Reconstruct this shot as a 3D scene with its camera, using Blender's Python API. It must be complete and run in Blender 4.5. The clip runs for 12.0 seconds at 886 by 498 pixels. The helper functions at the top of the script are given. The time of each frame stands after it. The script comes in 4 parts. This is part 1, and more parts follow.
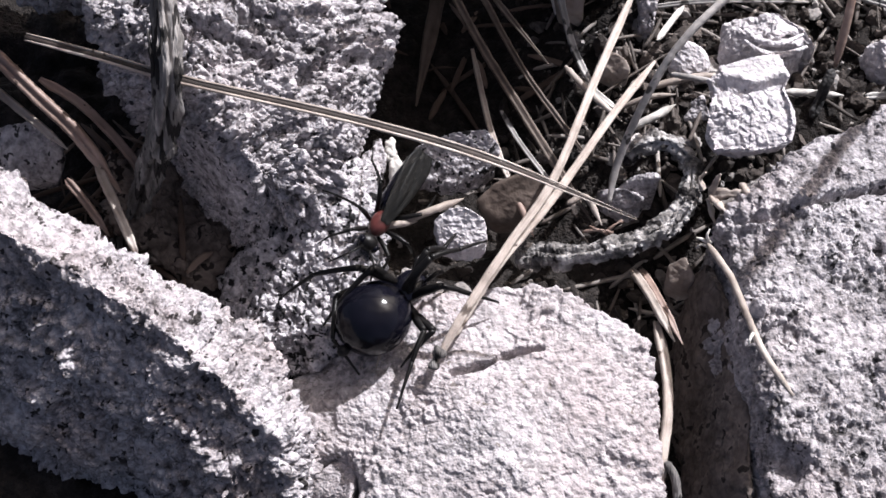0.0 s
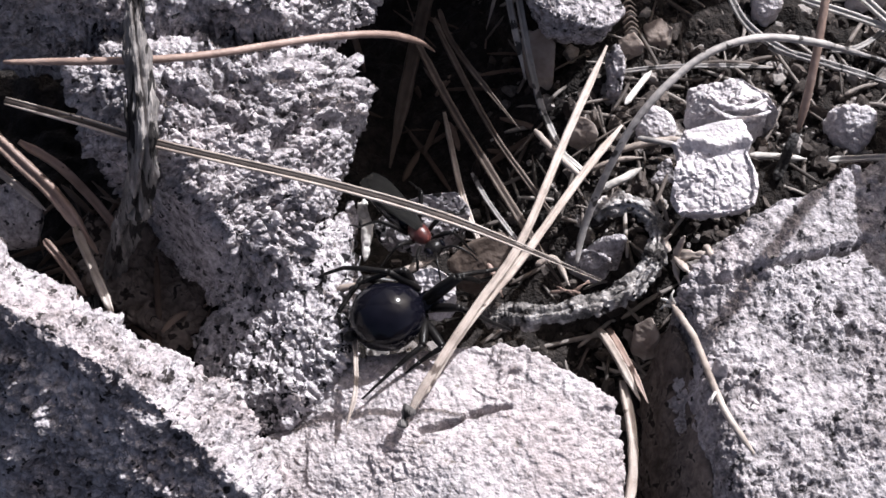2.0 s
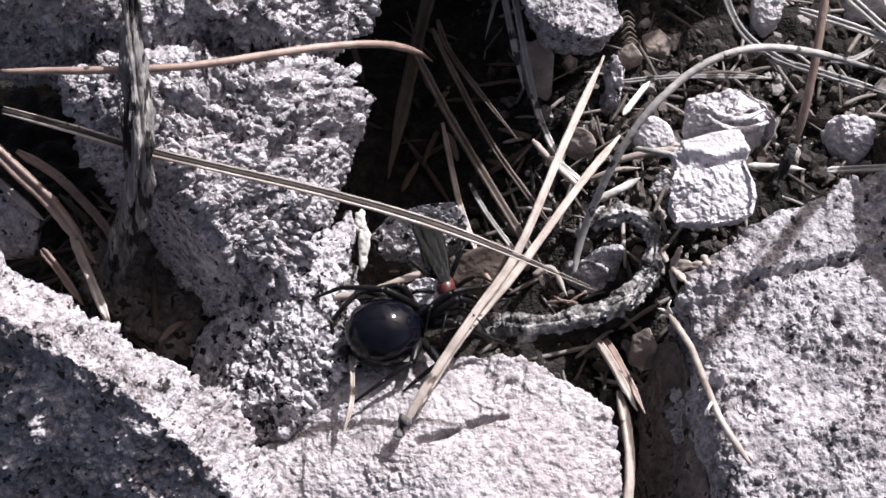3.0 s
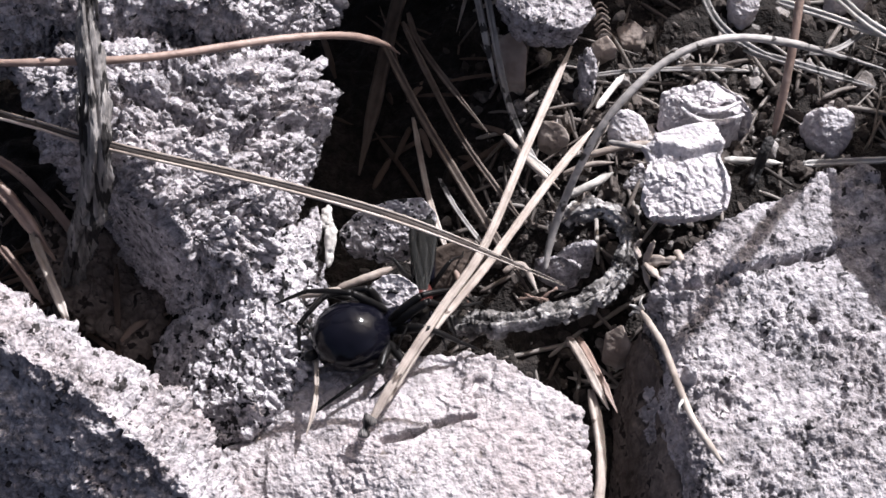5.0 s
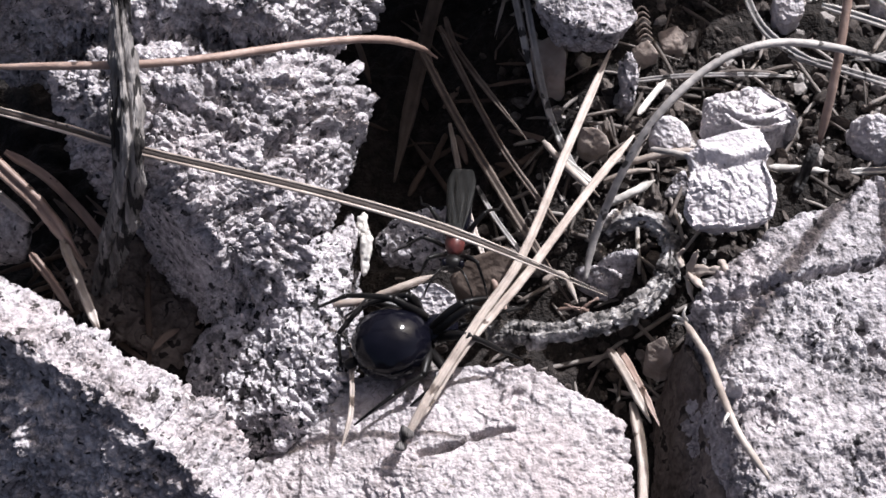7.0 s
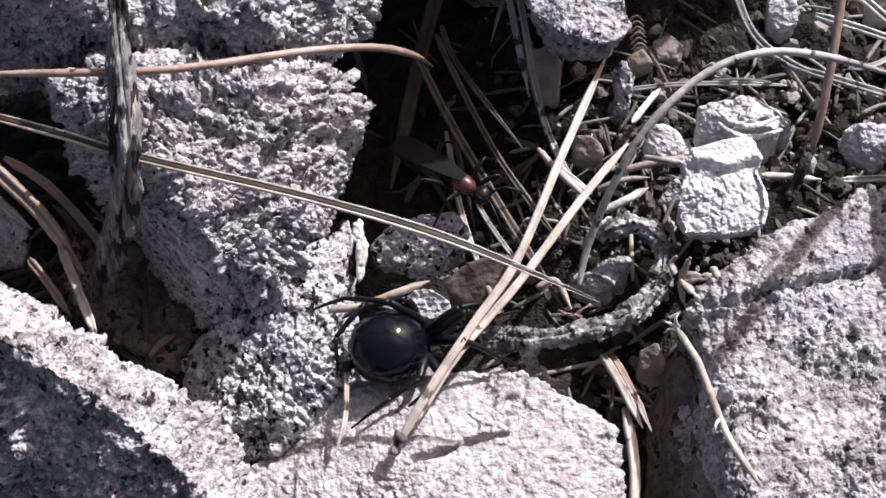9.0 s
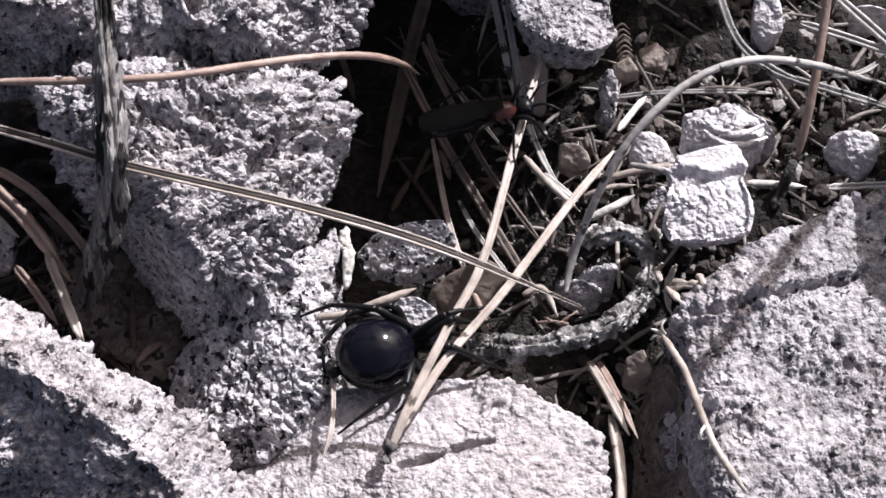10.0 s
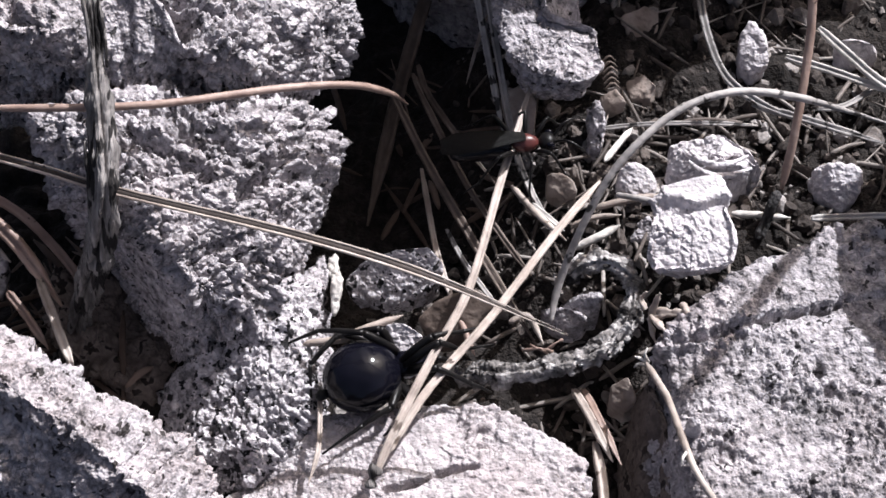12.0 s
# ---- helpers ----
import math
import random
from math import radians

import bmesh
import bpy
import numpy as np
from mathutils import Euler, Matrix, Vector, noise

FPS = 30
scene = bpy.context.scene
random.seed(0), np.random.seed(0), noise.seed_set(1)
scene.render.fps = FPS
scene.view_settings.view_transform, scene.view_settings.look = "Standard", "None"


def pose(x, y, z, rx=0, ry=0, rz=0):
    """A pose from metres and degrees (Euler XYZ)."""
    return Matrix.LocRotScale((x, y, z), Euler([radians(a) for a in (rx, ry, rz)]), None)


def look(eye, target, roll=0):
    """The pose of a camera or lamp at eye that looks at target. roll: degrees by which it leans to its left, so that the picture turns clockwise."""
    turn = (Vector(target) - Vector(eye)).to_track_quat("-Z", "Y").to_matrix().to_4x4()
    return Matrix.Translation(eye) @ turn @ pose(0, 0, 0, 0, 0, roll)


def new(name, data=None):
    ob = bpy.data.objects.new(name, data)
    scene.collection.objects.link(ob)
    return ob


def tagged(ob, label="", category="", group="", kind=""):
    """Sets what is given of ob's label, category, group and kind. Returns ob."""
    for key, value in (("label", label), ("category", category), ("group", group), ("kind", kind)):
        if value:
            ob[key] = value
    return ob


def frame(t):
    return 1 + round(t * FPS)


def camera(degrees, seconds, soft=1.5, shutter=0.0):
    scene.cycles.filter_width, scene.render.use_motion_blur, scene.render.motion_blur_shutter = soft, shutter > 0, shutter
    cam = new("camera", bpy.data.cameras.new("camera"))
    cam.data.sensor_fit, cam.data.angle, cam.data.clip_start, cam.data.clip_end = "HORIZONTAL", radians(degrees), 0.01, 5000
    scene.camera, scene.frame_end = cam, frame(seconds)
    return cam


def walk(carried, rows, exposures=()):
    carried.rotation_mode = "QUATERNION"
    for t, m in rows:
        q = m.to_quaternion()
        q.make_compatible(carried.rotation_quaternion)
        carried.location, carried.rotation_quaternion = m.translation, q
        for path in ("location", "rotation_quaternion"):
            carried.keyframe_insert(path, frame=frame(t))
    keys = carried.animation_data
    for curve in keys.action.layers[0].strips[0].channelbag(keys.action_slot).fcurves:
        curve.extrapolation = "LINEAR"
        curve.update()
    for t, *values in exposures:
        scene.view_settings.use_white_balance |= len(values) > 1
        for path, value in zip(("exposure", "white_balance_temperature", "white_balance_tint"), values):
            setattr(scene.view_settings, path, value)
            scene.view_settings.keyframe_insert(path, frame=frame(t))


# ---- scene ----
MM = 0.001
cam = camera(28.0, 12.0, soft=1.6)
# t, eye in millimetres, turn in degrees
PATH = [
    (0, -0.00, -110.90, 192.08, 30.000, 0.000, 0.000),
    (0.5, -0.37, -110.85, 192.49, 30.056, -0.132, -0.049),
    (1, 0.08, -111.96, 193.15, 30.105, 0.419, 0.474),
    (1.5, 0.80, -112.51, 194.64, 30.298, 0.232, 0.386),
    (2, 2.87, -112.36, 196.27, 31.720, -0.234, -0.022),
    (2.5, 3.41, -112.63, 195.72, 32.240, 0.062, 0.172),
    (3, 4.44, -112.92, 195.72, 32.236, -0.011, 0.206),
    (3.2, 5.12, -112.67, 194.13, 32.313, -0.224, 0.063),
    (4.8, 9.50, -112.65, 192.10, 32.638, 0.614, 0.264),
    (5, 9.64, -112.02, 190.15, 32.692, 0.361, 0.219),
    (5.5, 8.68, -109.82, 186.05, 32.811, 0.522, 0.383),
    (6, 7.69, -109.01, 184.77, 32.520, 0.762, 0.626),
    (6.5, 7.55, -109.45, 185.42, 32.732, 0.702, 0.736),
    (7, 7.78, -109.47, 186.27, 32.961, 0.866, 0.804),
    (9, 9.23, -110.74, 187.56, 33.271, 0.951, 1.048),
    (9.5, 8.67, -110.73, 187.14, 33.375, 1.036, 1.116),
    (10, 9.56, -111.08, 187.90, 33.536, 0.690, 0.810),
    (10.5, 9.79, -112.13, 189.22, 33.856, 0.337, 0.645),
    (11, 9.93, -112.28, 188.50, 33.734, 0.476, 0.973),
    (11.5, 10.53, -112.69, 188.33, 34.087, 0.598, 1.117),
    (12, 11.54, -113.48, 189.22, 34.768, 0.564, 1.155),
]
walk(cam, [(t, pose(x * MM, y * MM, z * MM, rx, ry, rz)) for t, x, y, z, rx, ry, rz in PATH])

# ---- light: clear sky, high sun from the back and the right ----
SUN = Vector((0.44, 0.46, 0.77)).normalized()
sun = new("sun", bpy.data.lights.new("sun", "SUN"))
sun.data.energy, sun.data.angle, sun.data.color = 4.3, radians(0.6), (0.925, 0.937, 1.0)
sun.matrix_world = look(SUN, (0, 0, 0))
world = bpy.data.worlds.new("sky")
scene.world = world
world.use_nodes = True
sky = world.node_tree.nodes.new("ShaderNodeTexSky")
sky.sky_type, sky.sun_disc = "NISHITA", False
sky.air_density, sky.dust_density, sky.ozone_density = 0.5, 6.0, 0.0
sky.sun_elevation, sky.sun_rotation = math.asin(SUN.z), math.atan2(SUN.x, SUN.y)
back = world.node_tree.nodes["Background"]
back.inputs["Strength"].default_value = 0.072
world.node_tree.links.new(sky.outputs["Color"], back.inputs["Color"])
scene.view_settings.exposure = 0.93


# ---- materials ----
def material(name, tones, grain, rough=0.8, bump=0.0, bump_grain=None, spots=None, spec=0.3, vary=0.0, stretch=None, spread=0.36, broad=0.45, island=False, stain=None, cells=None):
    """tones: colours from the darkest to the lightest, laid by a noise of grain per metre; spots: (colour, grain, share); cells: (crumbs per metre, colour of the grime in the seams, seam width)."""
    m = bpy.data.materials.new(name)
    m.use_nodes = True
    t, link = m.node_tree.nodes, m.node_tree.links.new
    b = t["Principled BSDF"]
    b.inputs["Roughness"].default_value, b.inputs["Specular IOR Level"].default_value = rough, spec
    at = t.new("ShaderNodeTexCoord").outputs["Object"]
    if stretch:
        mp = t.new("ShaderNodeMapping")
        mp.inputs["Scale"].default_value = stretch
        link(at, mp.inputs["Vector"])
        at = mp.outputs["Vector"]

    def wave(scale, detail):
        n = t.new("ShaderNodeTexNoise")
        n.inputs["Scale"].default_value, n.inputs["Detail"].default_value, n.inputs["Roughness"].default_value = scale, detail, 0.65
        link(at, n.inputs["Vector"])
        return n.outputs["Fac"]

    if cells:
        off, crumb = t.new("ShaderNodeMath"), t.new("ShaderNodeMapRange")
        off.operation, off.inputs[1].default_value = "SUBTRACT", 0.5
        size = t.new("ShaderNodeMath")
        size.operation = "ABSOLUTE"
        link(wave(cells[0], 1.5), off.inputs[0])
        link(off.outputs["Value"], size.inputs[0])
        crumb.interpolation_type = "SMOOTHSTEP"
        crumb.inputs["From Min"].default_value, crumb.inputs["From Max"].default_value = 0.0, cells[2]
        link(size.outputs["Value"], crumb.inputs["Value"])
    ramp = t.new("ShaderNodeValToRGB")
    while len(ramp.color_ramp.elements) < len(tones):
        ramp.color_ramp.elements.new(0.5)
    for i, c in enumerate(tones):
        ramp.color_ramp.elements[i].position = 0.5 - spread / 2 + spread * i / max(1, len(tones) - 1)
        ramp.color_ramp.elements[i].color = (*c, 1)
    mix = t.new("ShaderNodeMix")
    mix.inputs["Factor"].default_value = broad
    link(wave(grain, 2.5), mix.inputs["A"])
    link(t.new("ShaderNodeNewGeometry").outputs["Random Per Island"] if island else wave(grain * 0.16, 3), mix.inputs["B"])
    link(mix.outputs["Result"], ramp.inputs["Fac"])
    out = ramp.outputs["Color"]
    if cells:
        joint, gap, dirt = t.new("ShaderNodeMix"), t.new("ShaderNodeMath"), t.new("ShaderNodeMapRange")
        gap.operation = "MULTIPLY_ADD"
        gap.inputs[1].default_value, gap.inputs[2].default_value = -1.0, 1.0
        link(crumb.outputs["Result"], gap.inputs[0])
        dirt.inputs["From Min"].default_value, dirt.inputs["From Max"].default_value = 0.40, 0.60
        dirt.inputs["To Max"].default_value = 0.62
        link(wave(cells[0] * 0.3, 2), dirt.inputs["Value"])
        held = t.new("ShaderNodeMath")
        held.operation = "MULTIPLY"
        link(gap.outputs["Value"], held.inputs[0])
        link(dirt.outputs["Result"], held.inputs[1])
        joint.data_type = "RGBA"
        joint.inputs["B"].default_value = (*cells[1], 1)
        link(held.outputs["Value"], joint.inputs["Factor"])
        link(out, joint.inputs["A"])
        out = joint.outputs["Result"]
    if spots:
        colour, scale, share = spots
        edge = t.new("ShaderNodeMapRange")
        edge.inputs["From Min"].default_value, edge.inputs["From Max"].default_value = 1 - share, 1.03 - share
        link(wave(scale, 2), edge.inputs["Value"])
        over = t.new("ShaderNodeMix")
        over.data_type = "RGBA"
        over.inputs["B"].default_value = (*colour, 1)
        link(edge.outputs["Result"], over.inputs["Factor"])
        link(out, over.inputs["A"])
        out = over.outputs["Result"]
    if stain:
        colour, scale, share = stain
        edge = t.new("ShaderNodeMapRange")
        edge.inputs["From Min"].default_value, edge.inputs["From Max"].default_value = 0.9 - share, 1.1 - share
        edge.inputs["To Max"].default_value = 0.6
        link(wave(scale, 4), edge.inputs["Value"])
        tint = t.new("ShaderNodeMix")
        tint.data_type, tint.blend_type = "RGBA", "MULTIPLY"
        tint.inputs["B"].default_value = (*colour, 1)
        link(edge.outputs["Result"], tint.inputs["Factor"])
        link(out, tint.inputs["A"])
        out = tint.outputs["Result"]
    if vary:
        info, hsv, vr = t.new("ShaderNodeObjectInfo"), t.new("ShaderNodeHueSaturation"), t.new("ShaderNodeMapRange")
        vr.inputs["To Min"].default_value, vr.inputs["To Max"].default_value = 1 - vary, 1 + vary
        link(info.outputs["Random"], vr.inputs["Value"])
        link(vr.outputs["Result"], hsv.inputs["Value"])
        link(out, hsv.inputs["Color"])
        out = hsv.outputs["Color"]
    link(out, b.inputs["Base Color"])
    if bump:
        bp = t.new("ShaderNodeBump")
        bp.inputs["Distance"].default_value, bp.inputs["Strength"].default_value = bump * MM, 1.0
        link(wave(bump_grain or grain * 2, 2), bp.inputs["Height"])
        link(bp.outputs["Normal"], b.inputs["Normal"])
    return m


LIME = material("pale_limestone", [(0.09, 0.083, 0.086), (0.38, 0.352, 0.366), (0.59, 0.553, 0.57)], 800, 0.9, 0.9, 850, ((0.045, 0.04, 0.04), 600, 0.385), spread=0.34, broad=0.3, stain=((0.62, 0.54, 0.51), 75, 0.47), cells=(700, (0.08, 0.072, 0.072), 0.05))
GREY = material("grey_limestone", [(0.09, 0.083, 0.086), (0.36, 0.333, 0.346), (0.62, 0.581, 0.60)], 800, 0.9, 1.0, 850, ((0.035, 0.032, 0.034), 640, 0.375), spread=0.34, broad=0.35, stain=((0.72, 0.66, 0.64), 60, 0.44), cells=(750, (0.05, 0.045, 0.046), 0.05))
DARK = material("dark_lichened_limestone", [(0.13, 0.12, 0.125), (0.40, 0.371, 0.386), (0.64, 0.602, 0.62)], 850, 0.9, 1.0, 850, ((0.014, 0.013, 0.014), 800, 0.43), spread=0.32, broad=0.3, cells=(750, (0.04, 0.036, 0.037), 0.05))
WARM = material("warm_limestone", [(0.20, 0.184, 0.187), (0.375, 0.345, 0.353), (0.51, 0.476, 0.488)], 850, 0.9, 0.75, 900, ((0.16, 0.14, 0.13), 600, 0.31), spread=0.36, broad=0.25, stain=((0.95, 0.86, 0.84), 45, 0.5), cells=(800, (0.12, 0.106, 0.105), 0.05))
FLAT = material("rough_flat_limestone", [(0.08, 0.074, 0.077), (0.31, 0.288, 0.299), (0.56, 0.524, 0.542)], 800, 0.9, 1.0, 850, ((0.035, 0.032, 0.034), 600, 0.385), spread=0.34, broad=0.35, stain=((0.74, 0.68, 0.66), 55, 0.46), cells=(750, (0.05, 0.045, 0.046), 0.05))
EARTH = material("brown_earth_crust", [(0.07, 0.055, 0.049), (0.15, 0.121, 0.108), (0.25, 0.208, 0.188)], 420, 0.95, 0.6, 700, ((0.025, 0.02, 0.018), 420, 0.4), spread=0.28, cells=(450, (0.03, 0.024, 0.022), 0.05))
CHALK = material("white_chalky_stone", [(0.36, 0.332, 0.342), (0.52, 0.482, 0.497), (0.64, 0.60, 0.615)], 900, 0.9, 0.8, 800, ((0.16, 0.145, 0.14), 520, 0.31), spread=0.3)
PEBBLE = material("brown_pebble_skin", [(0.16, 0.12, 0.10), (0.30, 0.25, 0.22), (0.46, 0.42, 0.39)], 300, 0.75, 0.15, 1500, vary=0.35)
# soil brown lowered to near black: shade between the stones put into the colour
SOIL = material("shade_darkened_soil", [(0.007, 0.0055, 0.005), (0.017, 0.0135, 0.012), (0.045, 0.037, 0.033)], 600, 0.95, 0.9, 1300)
STRAW = material("dry_pale_needle", [(0.16, 0.125, 0.105), (0.34, 0.285, 0.25), (0.50, 0.44, 0.40)], 260, 0.55, 0.12, 1500, ((0.09, 0.065, 0.053), 420, 0.32), vary=0.15, spec=0.4)
BROWN = material("dry_brown_needle", [(0.12, 0.075, 0.06), (0.25, 0.175, 0.145), (0.35, 0.265, 0.23)], 260, 0.5, 0.12, 1500, ((0.05, 0.032, 0.026), 480, 0.34), vary=0.15, spec=0.4)
ASH = material("weathered_grey_needle", [(0.13, 0.12, 0.115), (0.27, 0.25, 0.24), (0.42, 0.39, 0.37)], 320, 0.6, 0.15, 1200, ((0.03, 0.026, 0.024), 430, 0.4), vary=0.2, spec=0.4)
BARK = material("weathered_grey_bark", [(0.04, 0.036, 0.034), (0.15, 0.138, 0.134), (0.40, 0.37, 0.355)], 500, 0.85, 0.6, 1300, ((0.015, 0.013, 0.013), 420, 0.47), stretch=(1.7, 0.35, 0.35))
CHAR = material("charred_stalk", [(0.006, 0.006, 0.006), (0.03, 0.028, 0.028), (0.12, 0.11, 0.11)], 700, 0.7, 0.5, 900)
PALE = material("bleached_plant_chips", [(0.28, 0.26, 0.24), (0.50, 0.47, 0.44), (0.64, 0.61, 0.58)], 500, 0.7, 0.1, 1800, vary=0.15)
SCALY = material("scaly_grey_bark", [(0.035, 0.032, 0.03), (0.19, 0.176, 0.17), (0.60, 0.565, 0.55)], 520, 0.88, 0.8, 900, ((0.02, 0.017, 0.017), 340, 0.42), spread=0.24)
CHITIN = material("glossy_black_cuticle", [(0.002, 0.002, 0.004), (0.005, 0.005, 0.009)], 700, 0.14, 0.02, 2200, spec=0.22)
LEGSKIN = material("black_leg_cuticle", [(0.004, 0.0035, 0.0035), (0.010, 0.009, 0.009)], 900, 0.36, 0.04, 2500, spec=0.2)
RED = material("red_thorax_cuticle", [(0.045, 0.011, 0.010), (0.12, 0.034, 0.03)], 900, 0.35, 0.05, 2200, spec=0.5)
UMBER = material("dark_needle_band", [(0.012, 0.009, 0.008), (0.03, 0.022, 0.019), (0.06, 0.046, 0.04)], 300, 0.7, 0.1, 1200)
# dead-leaf brown; also the shaded copy of the brown needle colour in the hollow
LEAF_AND_SHADE = material("dead_leaf_and_shade_brown", [(0.04, 0.028, 0.022), (0.10, 0.075, 0.062), (0.17, 0.135, 0.115)], 220, 0.65, 0.2, 900)
WING = material("smoky_wing_membrane", [(0.004, 0.004, 0.004), (0.012, 0.011, 0.010)], 500, 0.5, 0.1, 900, spec=0.1)
WING.node_tree.nodes["Principled BSDF"].inputs["Alpha"].default_value = 0.86


# ---- shapes ----
def hashed(ix, iy, iz, k):
    h = (ix * 374761393 + iy * 668265263 + iz * 2147483647 + k * 1274126177) & 0xFFFFFFFF
    h = ((h ^ (h >> 13)) * 1103515245) & 0xFFFFFFFF
    h = ((h ^ (h >> 16)) * 2246822519) & 0xFFFFFFFF
    return ((h ^ (h >> 15)) & 0xFFFFFF) / float(0xFFFFFF)


def value_noise(p, cell, k):
    q = p / cell
    i = np.floor(q).astype(np.int64)
    w = q - i
    w = w * w * (3 - 2 * w)
    out = np.zeros(len(p))
    for a in (0, 1):
        for b in (0, 1):
            for c in (0, 1):
                wt = (w[:, 0] if a else 1 - w[:, 0]) * (w[:, 1] if b else 1 - w[:, 1]) * (w[:, 2] if c else 1 - w[:, 2])
                out += wt * hashed(i[:, 0] + a, i[:, 1] + b, i[:, 2] + c, k)
    return out * 2 - 1


def grains(p, cell, k):
    """Rounded grains: 1 in the middle of a grain, 0 in the joints."""
    q = p / cell
    i = np.floor(q).astype(np.int64)
    near = np.full(len(p), 9.0)
    for a in (-1, 0, 1):
        for b in (-1, 0, 1):
            for c in (-1, 0, 1):
                j = i + np.array((a, b, c))
                d = np.stack([j[:, n] + hashed(j[:, 0], j[:, 1], j[:, 2], k + n) - q[:, n] for n in range(3)], 1)
                near = np.minimum(near, (d * d).sum(1))
    return 1 - np.clip(near, 0, 1)


BALLS = {}


def ball(level):
    if level not in BALLS:
        bm = bmesh.new()
        bmesh.ops.create_icosphere(bm, subdivisions=level, radius=1)
        v = np.array([x.co for x in bm.verts])
        f = np.array([[x.index for x in y.verts] for y in bm.faces], dtype=np.int32)
        bm.free()
        BALLS[level] = v / np.linalg.norm(v, axis=1)[:, None], f
    return BALLS[level]


def mesh_of(name, v, f, mat, smooth=True):
    """A mesh from vertices in millimetres and faces of one length."""
    me = bpy.data.meshes.new(name)
    me.vertices.add(len(v))
    me.vertices.foreach_set("co", (np.asarray(v) * MM).astype(np.float32).ravel())
    n = f.shape[1]
    me.loops.add(f.size)
    me.loops.foreach_set("vertex_index", f.astype(np.int32).ravel())
    me.polygons.add(len(f))
    me.polygons.foreach_set("loop_start", np.arange(0, f.size, n, dtype=np.int32))
    me.polygons.foreach_set("use_smooth", np.full(len(f), smooth))
    me.update(calc_edges=True)
    me.validate()
    me.materials.append(mat)
    return me


def thing(name, v, f, mat, label, category, group="", kind="", parent=None, smooth=True):
    v = np.asarray(v, dtype=float)
    if parent is None:
        mid = np.array([*v[:, :2].mean(0), v[:, 2].min()])
        ob = new(name, mesh_of(name, v - mid, f, mat, smooth))
        ob.location = mid * MM
    else:
        ob = new(name, mesh_of(name, v, f, mat, smooth))
        ob.parent = parent
    return tagged(ob, label, category, group, kind)


def normals(v, f):
    n = np.zeros_like(v)
    a, b, c = v[f[:, 0]], v[f[:, 1]], v[f[:, 2]]
    fn = np.cross(b - a, c - a)
    for k in range(3):
        np.add.at(n, f[:, k], fn)
    return n / np.maximum(np.linalg.norm(n, axis=1), 1e-12)[:, None]


def hull_planes(pts):
    bm = bmesh.new()
    for p in pts:
        bm.verts.new(p)
    bmesh.ops.convex_hull(bm, input=bm.verts)
    bm.normal_update()
    pts, out = np.array(pts), []
    for f in bm.faces:
        n, h = np.array(f.normal), float(f.normal.dot(f.verts[0].co))
        over = pts @ n - h
        if over.max() < 1e-3:
            out.append((n, h))
        elif over.min() > -1e-3:
            out.append((-n, -h))
    bm.free()
    return np.array([n for n, _ in out]), np.array([h for _, h in out])


def chips(p, cell, k):
    """Angular crumbs: each cell of the stone stands out by an amount of its own."""
    q = p / cell
    q = q + 0.35 * np.stack([value_noise(p, cell * 1.3, k + 40 + n) for n in range(3)], 1)
    i = np.floor(q).astype(np.int64)
    near, own = np.full(len(p), 9.0), np.zeros(len(p))
    for a in (-1, 0, 1):
        for b in (-1, 0, 1):
            for c in (-1, 0, 1):
                j = i + np.array((a, b, c))
                d = np.stack([j[:, n] + hashed(j[:, 0], j[:, 1], j[:, 2], k + n) - q[:, n] for n in range(3)], 1)
                dist = (d * d).sum(1)
                hit = dist < near
                own = np.where(hit, hashed(j[:, 0], j[:, 1], j[:, 2], k + 7), own)
                near = np.where(hit, dist, near)
    return own - 0.5 + 0.45 * (0.5 - np.clip(near, 0, 1))


def knobby(p, cell, k):
    """Rounded knobs parted by narrow gaps: 0 in the gaps, towards 1 on the knobs, with an offset for each knob."""
    q = p / cell
    q = q + 0.4 * np.stack([value_noise(p, cell * 0.9, k + 40 + n) for n in range(3)], 1)
    i = np.floor(q).astype(np.int64)
    first, second, own = np.full(len(p), 9.0), np.full(len(p), 9.0), np.zeros(len(p))
    for a in (-1, 0, 1):
        for b in (-1, 0, 1):
            for c in (-1, 0, 1):
                j = i + np.array((a, b, c))
                d = np.stack([j[:, n] + hashed(j[:, 0], j[:, 1], j[:, 2], k + n) - q[:, n] for n in range(3)], 1)
                dist = np.sqrt((d * d).sum(1))
                hit = dist < first
                second = np.where(hit, first, np.minimum(second, dist))
                own = np.where(hit, hashed(j[:, 0], j[:, 1], j[:, 2], k + 7), own)
                first = np.where(hit, dist, first)
    return np.sqrt(np.clip((second - first) * 2.2, 0, 1)) - 0.7 + 1.25 * (own - 0.5)


